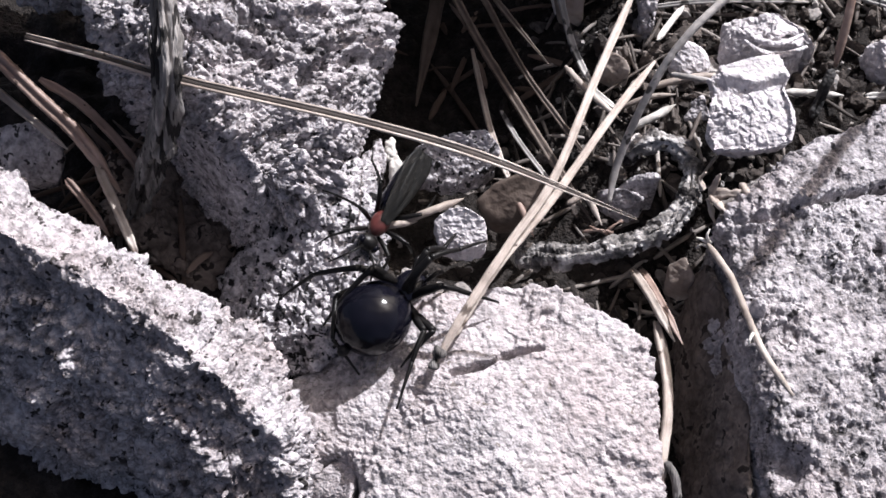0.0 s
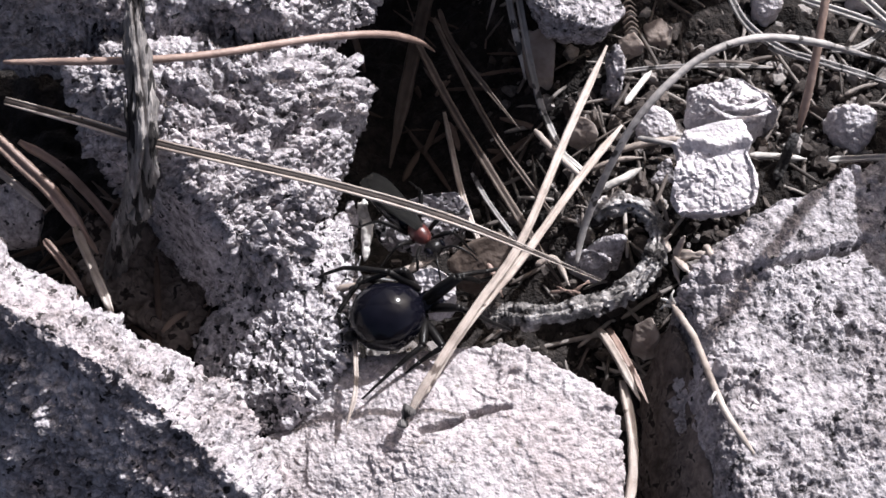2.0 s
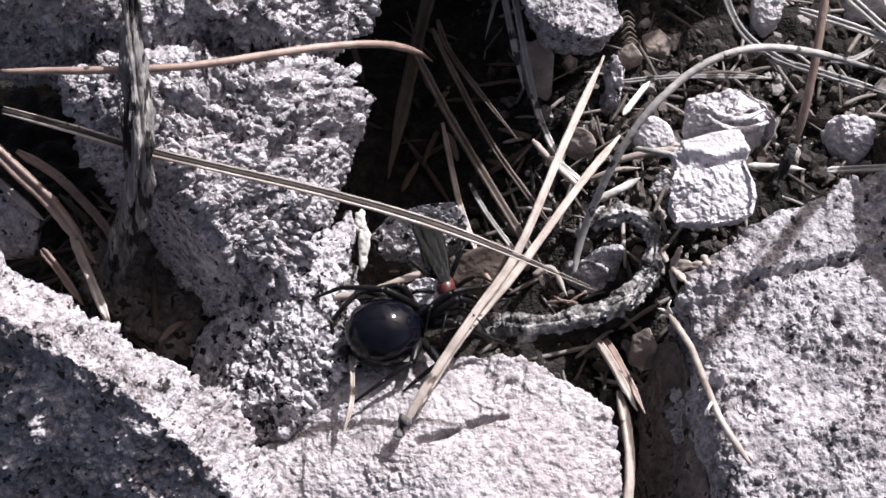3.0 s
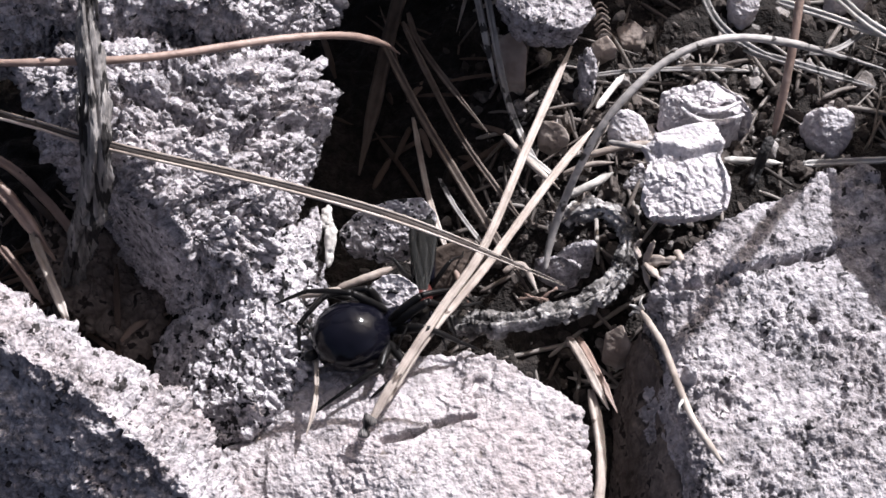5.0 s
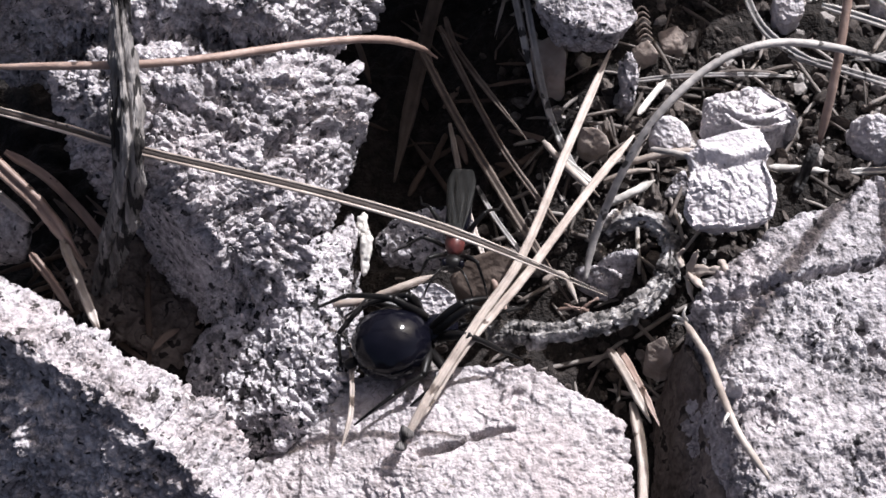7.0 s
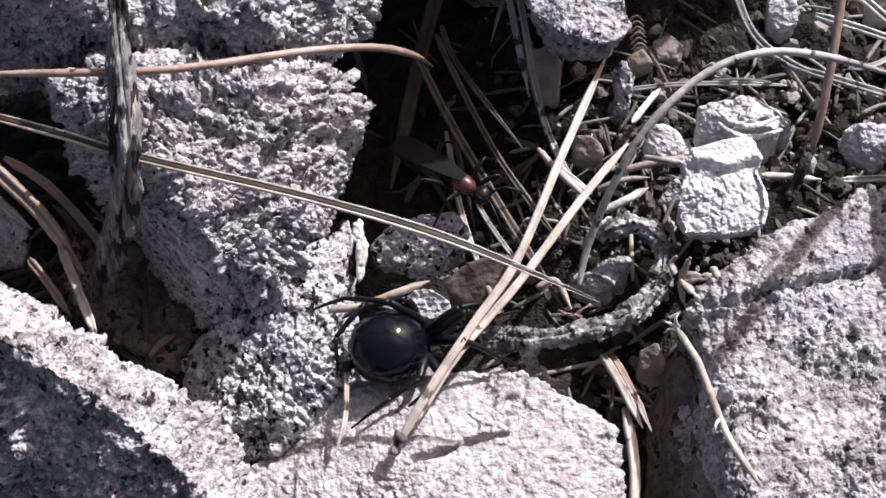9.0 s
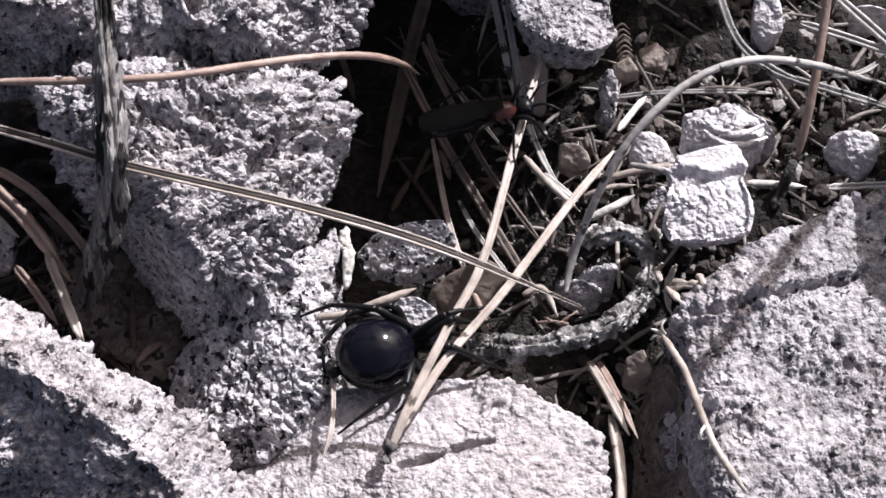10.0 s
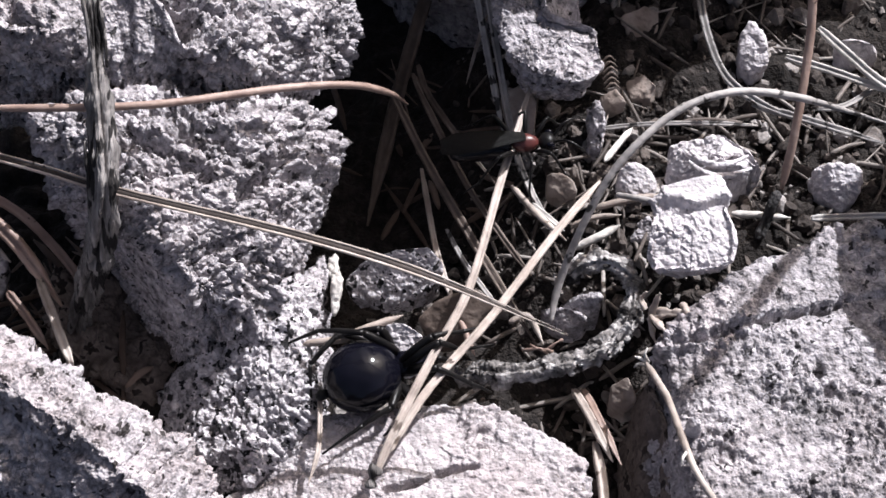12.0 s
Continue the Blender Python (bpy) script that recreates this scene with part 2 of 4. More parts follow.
def rock(name, corners, mat, label, category="rock", level=7, foot=-18.0, soft=48, lumps=0.5, grain=1.5, relief=0.3, fine=0.12, pits=(), steps=None, seed=1, group="",
         shrink=0.86, grow=1.03, crumble=0.0, cracks=(), pore=3.0, knobs=0.0, knob=2.3, crumb=0.0, worn=()):
    """A stone whose faces span its upper corners and a shrunken foot below them; grain, lumps, crumbs and pits (place, radius, depth) in millimetres."""
    top = np.array(corners, dtype=float)
    mid = top.mean(0)
    low = top.copy()
    low[:, :2] = mid[:2] + (low[:, :2] - mid[:2]) * shrink
    low[:, 2] = foot
    pts = np.concatenate([top, low])
    c = pts.mean(0)
    size = (pts.max(0) - pts.min(0)) / 2
    n, h = hull_planes((pts - c) / size)
    d, f = ball(level)
    z = d[:, 2] + 0.27 * (1 - d[:, 2] ** 2)
    d = np.concatenate([d[:, :2] * np.sqrt(np.maximum(0, 1 - z * z) / np.maximum(1e-9, 1 - d[:, 2] ** 2))[:, None], z[:, None]], 1)
    near = np.zeros(len(d))
    for i in range(len(n)):
        near += np.clip(d @ n[i] / max(h[i], 0.02), 0, None) ** soft
    v = d * (near ** (-1 / soft))[:, None] * size * grow + c
    nn = normals(v, f)
    p = v + seed * 17.3
    up = lumps * 1.6 * value_noise(p, 11.0, seed) + lumps * value_noise(p, 5.0, seed + 3) + lumps * 0.5 * value_noise(p, 2.4, seed + 5)
    patch = np.clip(value_noise(p, 7.0, seed + 9) * 1.2 + 0.75, 0.3, 1.3)
    up += relief * patch * (grains(p, grain, seed) - 0.5) * 1.6 + relief * 0.3 * patch * grains(p, grain * 0.55, seed + 20)
    up += relief * 0.5 * patch * chips(p, grain * 1.1, seed + 51)
    if crumble:
        up += crumble * (1.5 * chips(p * (1, 1, 1.5), 5.5, seed + 61) + chips(p, 2.6, seed + 71) * np.clip(patch + 0.2, 0.4, 1.3))
    if knobs:
        up += knobs * np.clip(patch, 0.5, 1.1) * (knobby(p, knob, seed + 81) + (0.0 if crumb else 0.45) * knobby(p, knob * 0.5, seed + 83))
    if crumb:
        up += crumb * np.clip(patch, 0.45, 1.1) * (knobby(p, 1.35, seed + 95) + 0.3)
    up += fine * value_noise(p, 0.45, seed + 11) + fine * value_noise(p, 0.9, seed + 13)
    up -= relief * pore * np.clip(value_noise(p, 1.1, seed + 31) - 0.55, 0, 1)
    for place, radius, keep in worn:
        r = np.linalg.norm(v - np.array(place), axis=1) / radius + 0.25 * value_noise(p, 3.0, seed + 97)
        up *= 1 - (1 - keep) * np.exp(-r ** 6)
    for place, radius, depth in pits:
        r = np.linalg.norm(v - np.array(place), axis=1) / radius
        up -= depth * np.exp(-r ** 4)
    for line, wide, depth in cracks:
        q = spline(line, 40)
        r = np.min(np.stack([np.linalg.norm((v - x) * (1, 1, 0.25), axis=1) for x in q]), axis=0) + wide * (0.7 * value_noise(p, 1.9, seed + 90) + 0.4 * value_noise(p, 0.7, seed + 91))
        up -= depth * np.exp(-(r / wide) ** 4)
    if steps:
        up += steps(v)
    return thing(name, v + nn * up[:, None], f, mat, label, category, group)


def spline(pts, n):
    p = np.array(pts, dtype=float)
    if len(p) == 2:
        return p[0] + (p[1] - p[0]) * np.linspace(0, 1, n)[:, None]
    e = np.concatenate([[2 * p[0] - p[1]], p, [2 * p[-1] - p[-2]]])
    t = np.linspace(0, len(p) - 1.0001, n)
    i = t.astype(int)
    w = (t - i)[:, None]
    a, b, c, d = e[i], e[i + 1], e[i + 2], e[i + 3]
    return 0.5 * (2 * b + (c - a) * w + (2 * a - 5 * b + 4 * c - d) * w ** 2 + (3 * b - a - 3 * c + d) * w ** 3)


def tube(pts, radius, rings=40, sides=12, section=None, taper=None, rough=0.0, seed=0, face=(0.0, -0.5, 0.87), scales=0.0):
    """A closed tube along a curve. section: factor of the radius by angle; taper: factor along the length."""
    c = spline(pts, rings)
    tan = np.gradient(c, axis=0)
    tan /= np.linalg.norm(tan, axis=1)[:, None]
    up = np.array(face) - (tan @ np.array(face))[:, None] * tan
    up /= np.maximum(np.linalg.norm(up, axis=1), 1e-6)[:, None]
    side = np.cross(tan, up)
    ang = np.arange(sides) / sides * 2 * math.pi
    sec = np.ones(sides) if section is None else np.array([section(a) for a in ang])
    u = np.linspace(0, 1, rings)
    tp = np.ones(rings) if taper is None else np.array([taper(x) for x in u])
    v = []
    for i in range(rings):
        r = radius * tp[i] * sec
        v.append(c[i] + side[i] * (r * np.sin(ang))[:, None] + up[i] * (r * np.cos(ang))[:, None])
    v = np.concatenate(v)
    if rough:
        cen = np.repeat(c, sides, axis=0)
        out = (v - cen) / np.maximum(np.linalg.norm(v - cen, axis=1), 1e-9)[:, None]
        k = seed * 7.7
        amount = 0.7 * value_noise(v + k, radius * 1.6, seed) + 0.6 * value_noise(v + k, radius * 0.8, seed + 2) + 0.2 * value_noise(v + k, radius * 0.4, seed + 4)
        if scales:
            amount = amount + scales * chips(v + k, radius * 0.9, seed + 8)
        v = v + out * (rough * amount)[:, None]
    f = []
    for i in range(rings - 1):
        for j in range(sides):
            k = (j + 1) % sides
            f.append((i * sides + j, i * sides + k, (i + 1) * sides + k))
            f.append((i * sides + j, (i + 1) * sides + k, (i + 1) * sides + j))
    v = np.concatenate([v, c[:1], c[-1:]])
    a, b = rings * sides, rings * sides + 1
    for j in range(sides):
        k = (j + 1) % sides
        f.append((a, k, j))
        f.append((b, (rings - 1) * sides + j, (rings - 1) * sides + k))
    return v, np.array(f, dtype=np.int32)


def groove(a):
    """A needle's section: round below, a channel along the upper side."""
    near = min(a, 2 * math.pi - a)
    return 0.92 + 0.03 * math.sin(11 * a) - 0.80 * math.exp(-(near / 0.38) ** 2) + 0.12 * math.exp(-((near - 0.75) / 0.35) ** 2)


def needle(pts, width, mat, label, name="pine_needle", blunt=False, rings=44, group="fallen pine needles", seed=0, turn=0.0, plain=False):
    tip = (lambda x: min(1.0, 0.25 + 9 * x, 0.45 + 6 * (1 - x))) if blunt else (lambda x: min(1.0, 0.55 + 5 * x, 0.12 + 4.0 * (1 - x)))
    v, f = tube(pts, width / 2, rings, 14, None if plain else groove, tip, rough=width * 0.05, seed=seed + len(pts), face=(turn, -0.5, 0.87))
    return thing(name, v, f, mat, label, "pine needle", group)


# ---- the ground ----
def ground_height(x, y):
    bank = lambda v: 0.5 + 0.5 * np.tanh(v)
    z = -13.0 + 14.5 * bank((x - 17) / 8) * bank((y - 9) / 7)
    return z - 3.0 * np.exp(-(((x - 1) / 13) ** 2 + ((y - 26) / 17) ** 2)) + 5 * np.exp(-(((x - 3) / 12) ** 2 + ((y + 3) / 7) ** 2)) + 9 * np.exp(-(((x + 30) / 13) ** 2 + ((y - 2) / 10) ** 2))


def ground():
    near = np.arange(-95, 95.1, 0.75)
    far = np.array([110, 140, 200, 320, 600, 1200, 3000, 8000, 30000, 120000, 500000.0])
    a = np.concatenate([-far[::-1], near, far])
    x, y = np.meshgrid(a, a + 10)
    p = np.stack([x.ravel(), y.ravel(), 0 * x.ravel()], 1)
    fade = np.exp(-(np.maximum(0, np.hypot(p[:, 0], p[:, 1] - 10) - 80) / 60) ** 2)
    z = -2 + fade * (ground_height(p[:, 0], p[:, 1]) + 2)
    z += fade * (1.6 * value_noise(p, 9.0, 3) + 0.8 * value_noise(p, 3.5, 4) + 1.3 * grains(p, 2.6, 5) + 0.8 * chips(p, 1.6, 7) + 0.35 * value_noise(p, 1.2, 6))
    p[:, 2] = z
    n = len(a)
    i, j = np.meshgrid(np.arange(n - 1), np.arange(n - 1))
    k = (j * n + i).ravel()
    f = np.stack([k, k + 1, k + n + 1, k + n], 1)
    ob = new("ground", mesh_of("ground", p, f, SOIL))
    return tagged(ob, "dark dry soil with grit between the stones, darkened further for shade", "ground", "", "structure")


ground()

# ---- the rocks ----
rock("rock", [(-54.6, -5.5, 18.0), (-41.6, -12.5, 18.0), (-31.1, -20.0, 18.0), (-23.9, -25.5, 15.0), (-18.0, -30.0, 9.0), (-60.0, 7.0, 11.0), (-48.5, 0.9, 11.0), (-40.5, -4.4, 11.0), (-34.6, -10.7, 11.0), (-30.3, -12.8, 11.0), (-26.2, -15.4, 10.0), (-22.2, -19.1, 8.0), (-18.2, -21.7, 4.0), (-15.0, -25.2, 0.0), (-17.1, -34.9, 1.0), (-58.7, -17.8, -6.5), (-46.3, -24.2, -3.5), (-36.0, -30.2, -2.0), (-24.9, -36.0, 0.0)],
     LIME, "long pale limestone block with a sunlit crest and shaded flank", level=8, foot=-24, soft=70, seed=1, lumps=0.8, relief=0.34, grain=1.0, crumble=0.9, grow=1.01, knobs=0.55, knob=2.2, crumb=0.8, fine=0.05, pore=4.0, pits=[((-28.6, -18.4, 16.5), 2.2, 5.0), ((-48.8, -0.8, 14.2), 1.3, 0.9)])
rock("rock", [(-28.9, -1.7, -5.0), (-23.8, -1.3, 1.5), (-16.2, 0.2, 5.5), (-12.7, 1.6, 7.5), (-10.9, 8.9, 6.5), (-8.1, 8.8, 5.5), (-8.9, -2.4, 5.0), (-8.7, -7.6, 3.0), (-11.9, -11.2, 2.0), (-15.1, -15.9, 0.0), (-18.5, -16.4, -2.5), (-23.7, -10.6, -3.0)],
     DARK, "dark pitted grey limestone wedged between larger rocks", level=7, seed=5, relief=0.4, grain=1.0, crumble=0.4, pore=6.0, knobs=0.45, knob=1.6, crumb=0.8, fine=0.05)
rock("rock", [(-43.8, 24.4, 20.0), (-32.9, 24.2, 24.0), (-17.0, 23.3, 23.0), (-8.5, 28.9, 14.0), (-6.8, 26.0, 9.0), (-8.2, 18.5, 8.0), (-9.5, 12.3, 8.0), (-12.2, 7.2, 7.0), (-14.5, 3.0, 7.0), (-17.1, 2.2, 6.0), (-23.8, 0.9, 3.5), (-30.5, 6.8, -3.0), (-33.5, 11.5, -4.0), (-36.0, 24.0, 4.0), (-43.5, 23.2, 17.0), (-33.0, 15.5, 23.0), (-29.0, 9.5, 22.5), (-25.5, 4.3, 19.5), (-21.1, 0.6, 15.5), (-16.3, 3.1, 9.5), (-12.0, 9.3, 13.0)],
     GREY, "large rough grey limestone boulder with a broken crumbly face", level=8, foot=-14, shrink=0.42, soft=60, grow=1.02, seed=3, lumps=0.8, relief=0.42, grain=1.2, crumble=1.0, knobs=0.7, knob=2.2, crumb=0.9, fine=0.05, pore=4.0, worn=[((-31, 4, 11), 6.5, 0.25), ((-27, 4, 6), 5.0, 0.3)],
     cracks=[([(-16.6, 12.7, 19.5), (-13.7, 15.6, 17.3), (-9.4, 19.5, 14.3), (-7.1, 21.0, 14.0)], 0.9, 1.8), ([(-23.7, 18.1, 24.2), (-20.0, 17.9, 22.4), (-16.6, 16.0, 22.2)], 0.7, 1.4), ([(-30.7, 15.4, 23.5), (-25.6, 14.8, 22.6), (-21.0, 13.2, 21.5)], 0.7, 1.3)])
rock("rock", [(-70.9, 62.8, 30.0), (-39.6, 61.8, 34.0), (-18.5, 62.0, 34.0), (-6.3, 70.0, 24.0), (-6.5, 44.9, 24.0), (-4.7, 40.5, 16.0), (-7.2, 33.6, 14.0), (-13.0, 28.5, 22.0), (-17.0, 25.6, 29.0), (-25.0, 24.6, 31.0), (-32.0, 25.8, 32.0), (-45.0, 26.8, 32.0), (-60.0, 28.0, 31.0), (-72.0, 32.0, 30.0)],
     GREY, "rough grey limestone boulder overhanging the one below it", level=8, foot=4, shrink=0.62, soft=60, grow=1.0, seed=7, pits=[((-31.0, 27.5, 33.0), 6.5, 10.0), ((-24.5, 28.5, 33.0), 3.5, 4.0)], lumps=0.9, relief=0.42, grain=1.2, crumble=1.0, knobs=0.7, knob=2.2, crumb=0.9, fine=0.05, pore=4.0)
rock("rock", [(-21.1, -19.2, -3.0), (-16.5, -16.5, -1.0), (-13.0, -11.4, 0.0), (-8.4, -7.9, 1.5), (-2.1, -7.1, 2.0), (4.0, -9.5, 3.0), (8.6, -7.2, 3.5), (12.3, -6.9, 4.0), (15.9, -8.1, 4.0), (20.4, -11.5, 4.0), (24.3, -14.2, 3.0), (25.5, -18.9, 3.0), (25.1, -28.2, 2.0), (25.5, -36.1, 0.0), (8.7, -38.9, 2.0), (-7.6, -37.3, -1.0), (-21.1, -28.4, -3.0), (5.5, -22.1, 5.0), (15.1, -16.4, 5.0)],
     WARM, "smooth pale limestone boulder in full sun", level=8, foot=-20, seed=9, lumps=0.5, relief=0.14, grain=0.8, grow=1.01, crumble=0.22, knobs=0.2, knob=1.9, crumb=0.34, fine=0.03, pits=[((-14.0, -31.5, -0.5), 3.4, 8.0)],
     cracks=[([(0.0, -19.1, 5.0), (2.9, -18.5, 5.0), (6.2, -17.3, 5.0), (8.8, -16.4, 5.0), (11.6, -16.0, 5.0)], 0.45, 2.4), ([(-7.7, -20.3, 4.5), (-4.5, -19.7, 4.8), (-1.6, -19.2, 5.0)], 0.35, 0.8)])
def flat_layer(v):
    """The rear of the flat rock is a thin layer that stands a little higher."""
    edge = np.interp(v[:, 0], (36, 42.9, 48.9, 55.9, 62), (-2.8, -0.6, 1.4, 3.7, 5.7)) + 0.35 * value_noise(v, 1.6, 77)
    return 1.2 * (0.5 + 0.5 * np.tanh((v[:, 1] - edge) / 0.12)) * (v[:, 2] > 5) - 0.35


rock("rock", [(33.6, -1.6, 8.0), (42.1, 5.6, 11.0), (48.1, 10.0, 11.0), (60.2, 15.7, 10.0), (67.2, -10.3, 10.0), (59.7, -41.0, 8.0), (37.8, -42.0, 9.0), (37.4, -31.8, 10.0), (38.1, -25.3, 11.0), (37.4, -15.3, 11.0), (36.6, -4.9, 10.0), (30.1, -5.7, -20.0), (30.5, -26.5, -20.0), (33.5, 4.1, -13.0)],
     FLAT, "broad flat grey rock with a shaded side and needle shadows", level=8, foot=-26, shrink=1.0, soft=70, seed=11, lumps=0.45, relief=0.3, grain=0.9, crumble=0.25, grow=1.005, knobs=0.35, knob=1.7, crumb=0.6, fine=0.05, pore=4.0, steps=flat_layer,
     pits=[((38.2, -32.9, 8.5), 2.4, 8.0), ((41.9, -24.9, 10.0), 1.4, 1.0), ((39.8, -17.9, 11.0), 1.6, 0.9), ((50.9, -5.7, 10.5), 1.8, 0.8), ((51.7, -5.8, 10.5), 0.7, 1.8), ((52.3, -8.7, 10.5), 0.7, 1.8), ((39.1, -17.7, 11.5), 0.8, 1.8)],
     cracks=[([(42.1, -0.7, 10.0), (44.8, 0.0, 10.6), (49.0, 1.5, 10.0), (53.1, 2.6, 10.1), (55.9, 4.0, 10.3)], 0.42, 2.6), ([(36.1, -2.1, 9.4), (38.7, -1.7, 10.0), (41.5, -0.7, 9.6)], 0.4, 1.8)])
rock("rock", [(32.3, -3.2, 3.0), (33.8, -8.6, 5.0), (34.8, -13.7, 5.5), (35.4, -19.6, 5.5), (35.7, -25.3, 5.0), (35.2, -32.5, 4.0), (34.4, -40.2, 3.0), (30.2, -3.1, -12.0), (29.2, -8.7, -14.0), (28.4, -17.8, -15.0), (28.0, -32.2, -15.0)],
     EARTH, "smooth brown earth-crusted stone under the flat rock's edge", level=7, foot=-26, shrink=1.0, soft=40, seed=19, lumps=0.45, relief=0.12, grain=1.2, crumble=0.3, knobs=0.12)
rock("rock", [(12.7, 51.5, 16.0), (14.4, 41.0, 15.0), (16.4, 37.0, 14.5), (19.6, 35.4, 14.5), (22.0, 34.3, 14.5), (24.8, 34.0, 14.5), (27.2, 36.0, 15.0), (26.7, 42.0, 16.0), (24.0, 53.0, 16.5)],
     GREY, "crumbly grey limestone lump over a dark hollow", level=7, foot=8, shrink=0.6, seed=13, lumps=0.4, relief=0.22, grain=1.1, crumble=0.35, knobs=0.3, knob=2.0, crumb=0.35, fine=0.05, pits=[((25.2, 46.5, 15.5), 3.6, 6.0)])
rock("rock", [(-42, 12, 3.0), (-36, 14, -1.0), (-30, 13, -2.0), (-26, 7, -3.0), (-27.5, 0, -3.0), (-31, -3, -2.0), (-37, -1, 0.0), (-42, 4, 2.0)],
     EARTH, "brown earth-crusted stone deep between the boulder and the block", level=6, foot=-22, shrink=1.0, seed=53, lumps=0.9, relief=0.5, grain=1.6, crumble=0.9, knobs=0.4, crumb=0.35)
# unseen stone blocks and a twig, added to shade the hollow and flat rock's corner
rock("rock", [(-14, 74, 30), (9, 58, 38), (22, 58, 38), (38, 63, 40), (58, 65.5, 40), (66, 69, 40), (82, 76, 36), (70, 102, 30), (20, 110, 34), (-14, 100, 28)],
     GREY, "unseen limestone-toned block added to shade the hollow and the litter", level=6, foot=-18, seed=41, lumps=1.2, relief=0.4, crumble=0.8)
# floating slab out of view, there only to keep sun off the hollow's needles
rock("rock", [(14, 36, 38), (20, 35, 38), (27.0, 38.5, 38), (26.0, 46, 38), (23, 56, 38), (20, 66, 40), (8, 66, 40), (11, 54, 38), (13, 43, 38)],
     GREY, "unseen limestone-toned slab added to shade the hollow", level=6, foot=32, shrink=0.95, seed=47, lumps=1.0, relief=0.4, crumble=0.8, grow=1.0)
rock("rock", [(71.5, 32, 36), (69.0, 17.5, 36), (75, 8, 36), (90, 2, 36), (106, 8, 36), (106, 40, 40), (84, 46, 38)],
     GREY, "unseen limestone-toned block added to shade the flat rock's corner", level=6, foot=-18, shrink=1.05, seed=43, lumps=1.0, relief=0.4, crumble=0.8)
def worn_shelf(v):
    """A smooth hollowed shelf along the rear edge of the chalky stone."""
    edge = 15.6 + 0.5 * np.sin((v[:, 0] - 33) * 0.9)
    return -0.7 * (0.5 + 0.5 * np.tanh((edge - v[:, 1]) / 0.25)) + 0.5 * np.exp(-((v[:, 1] - edge - 0.7) / 0.6) ** 2)


rock("stone", [(34.1, 17.9, 13.0), (38.2, 18.8, 14.0), (41.2, 19.3, 14.0), (41.7, 15.5, 13.5), (43.3, 11.4, 12.5), (42.6, 8.6, 11.2), (38.3, 7.6, 10.5), (33.0, 7.9, 10.2), (31.9, 9.8, 11.0), (33.6, 12.9, 12.5)],
     CHALK, "chalky white angular stone with a porous face", "stone", level=7, foot=6.5, shrink=0.7, soft=30, grow=1.1, seed=15, lumps=0.4, relief=0.16, grain=1.1, crumble=0.3, pore=4.0, knobs=0.45, knob=1.7, crumb=0.2, fine=0.05, steps=worn_shelf, worn=[((38, 17.6, 13.8), 3.6, 0.2)])


def shell_rings(v):
    c = np.array((41.8, 26.0, 12.0))
    r = np.hypot((v[:, 0] - c[0]) * 0.5, v[:, 1] - c[1])
    arcs = -1.5 * np.exp(-((r - 1.6) / 0.3) ** 2) + 0.7 * np.exp(-((r - 2.2) / 0.35) ** 2) - 1.5 * np.exp(-((r - 2.9) / 0.3) ** 2) + 0.6 * np.exp(-((r - 3.5) / 0.35) ** 2)
    return np.where(v[:, 1] < c[1] - 0.6, arcs, 0.0)


shell = rock("stone", [(36.9, 30.1, 6.0), (40.1, 28.9, 9.0), (42.7, 28.8, 11.0), (46.3, 27.1, 10.0), (48.2, 26.0, 7.0), (46.3, 24.9, 3.0), (39.7, 24.1, 3.0), (36.8, 26.3, 4.0), (41.5, 23.0, 12.0)],
     CHALK, "knobbly whitish stone with curved ridges like a shell", "stone", level=7, foot=-2, seed=17, lumps=0.5, relief=0.16, knobs=0.25, knob=1.4, steps=shell_rings)
for pts in ([(38.3, 25.5, 11.2), (39.8, 23.6, 11.6), (42.4, 23.1, 11.6), (45.6, 25.0, 11.0)], [(38.1, 24.2, 10.8), (39.9, 22.3, 11.0), (42.7, 21.8, 11.0), (46.0, 23.5, 10.4)]):
    v, f = tube(pts, 0.42, 40, 12, None, lambda x: 0.5 + 0.5 * math.sin(math.pi * x), rough=0.1, seed=9)
    thing("ridge", v - np.array(shell.location) / MM, f, CHALK, "curved white ridge", "", parent=shell)
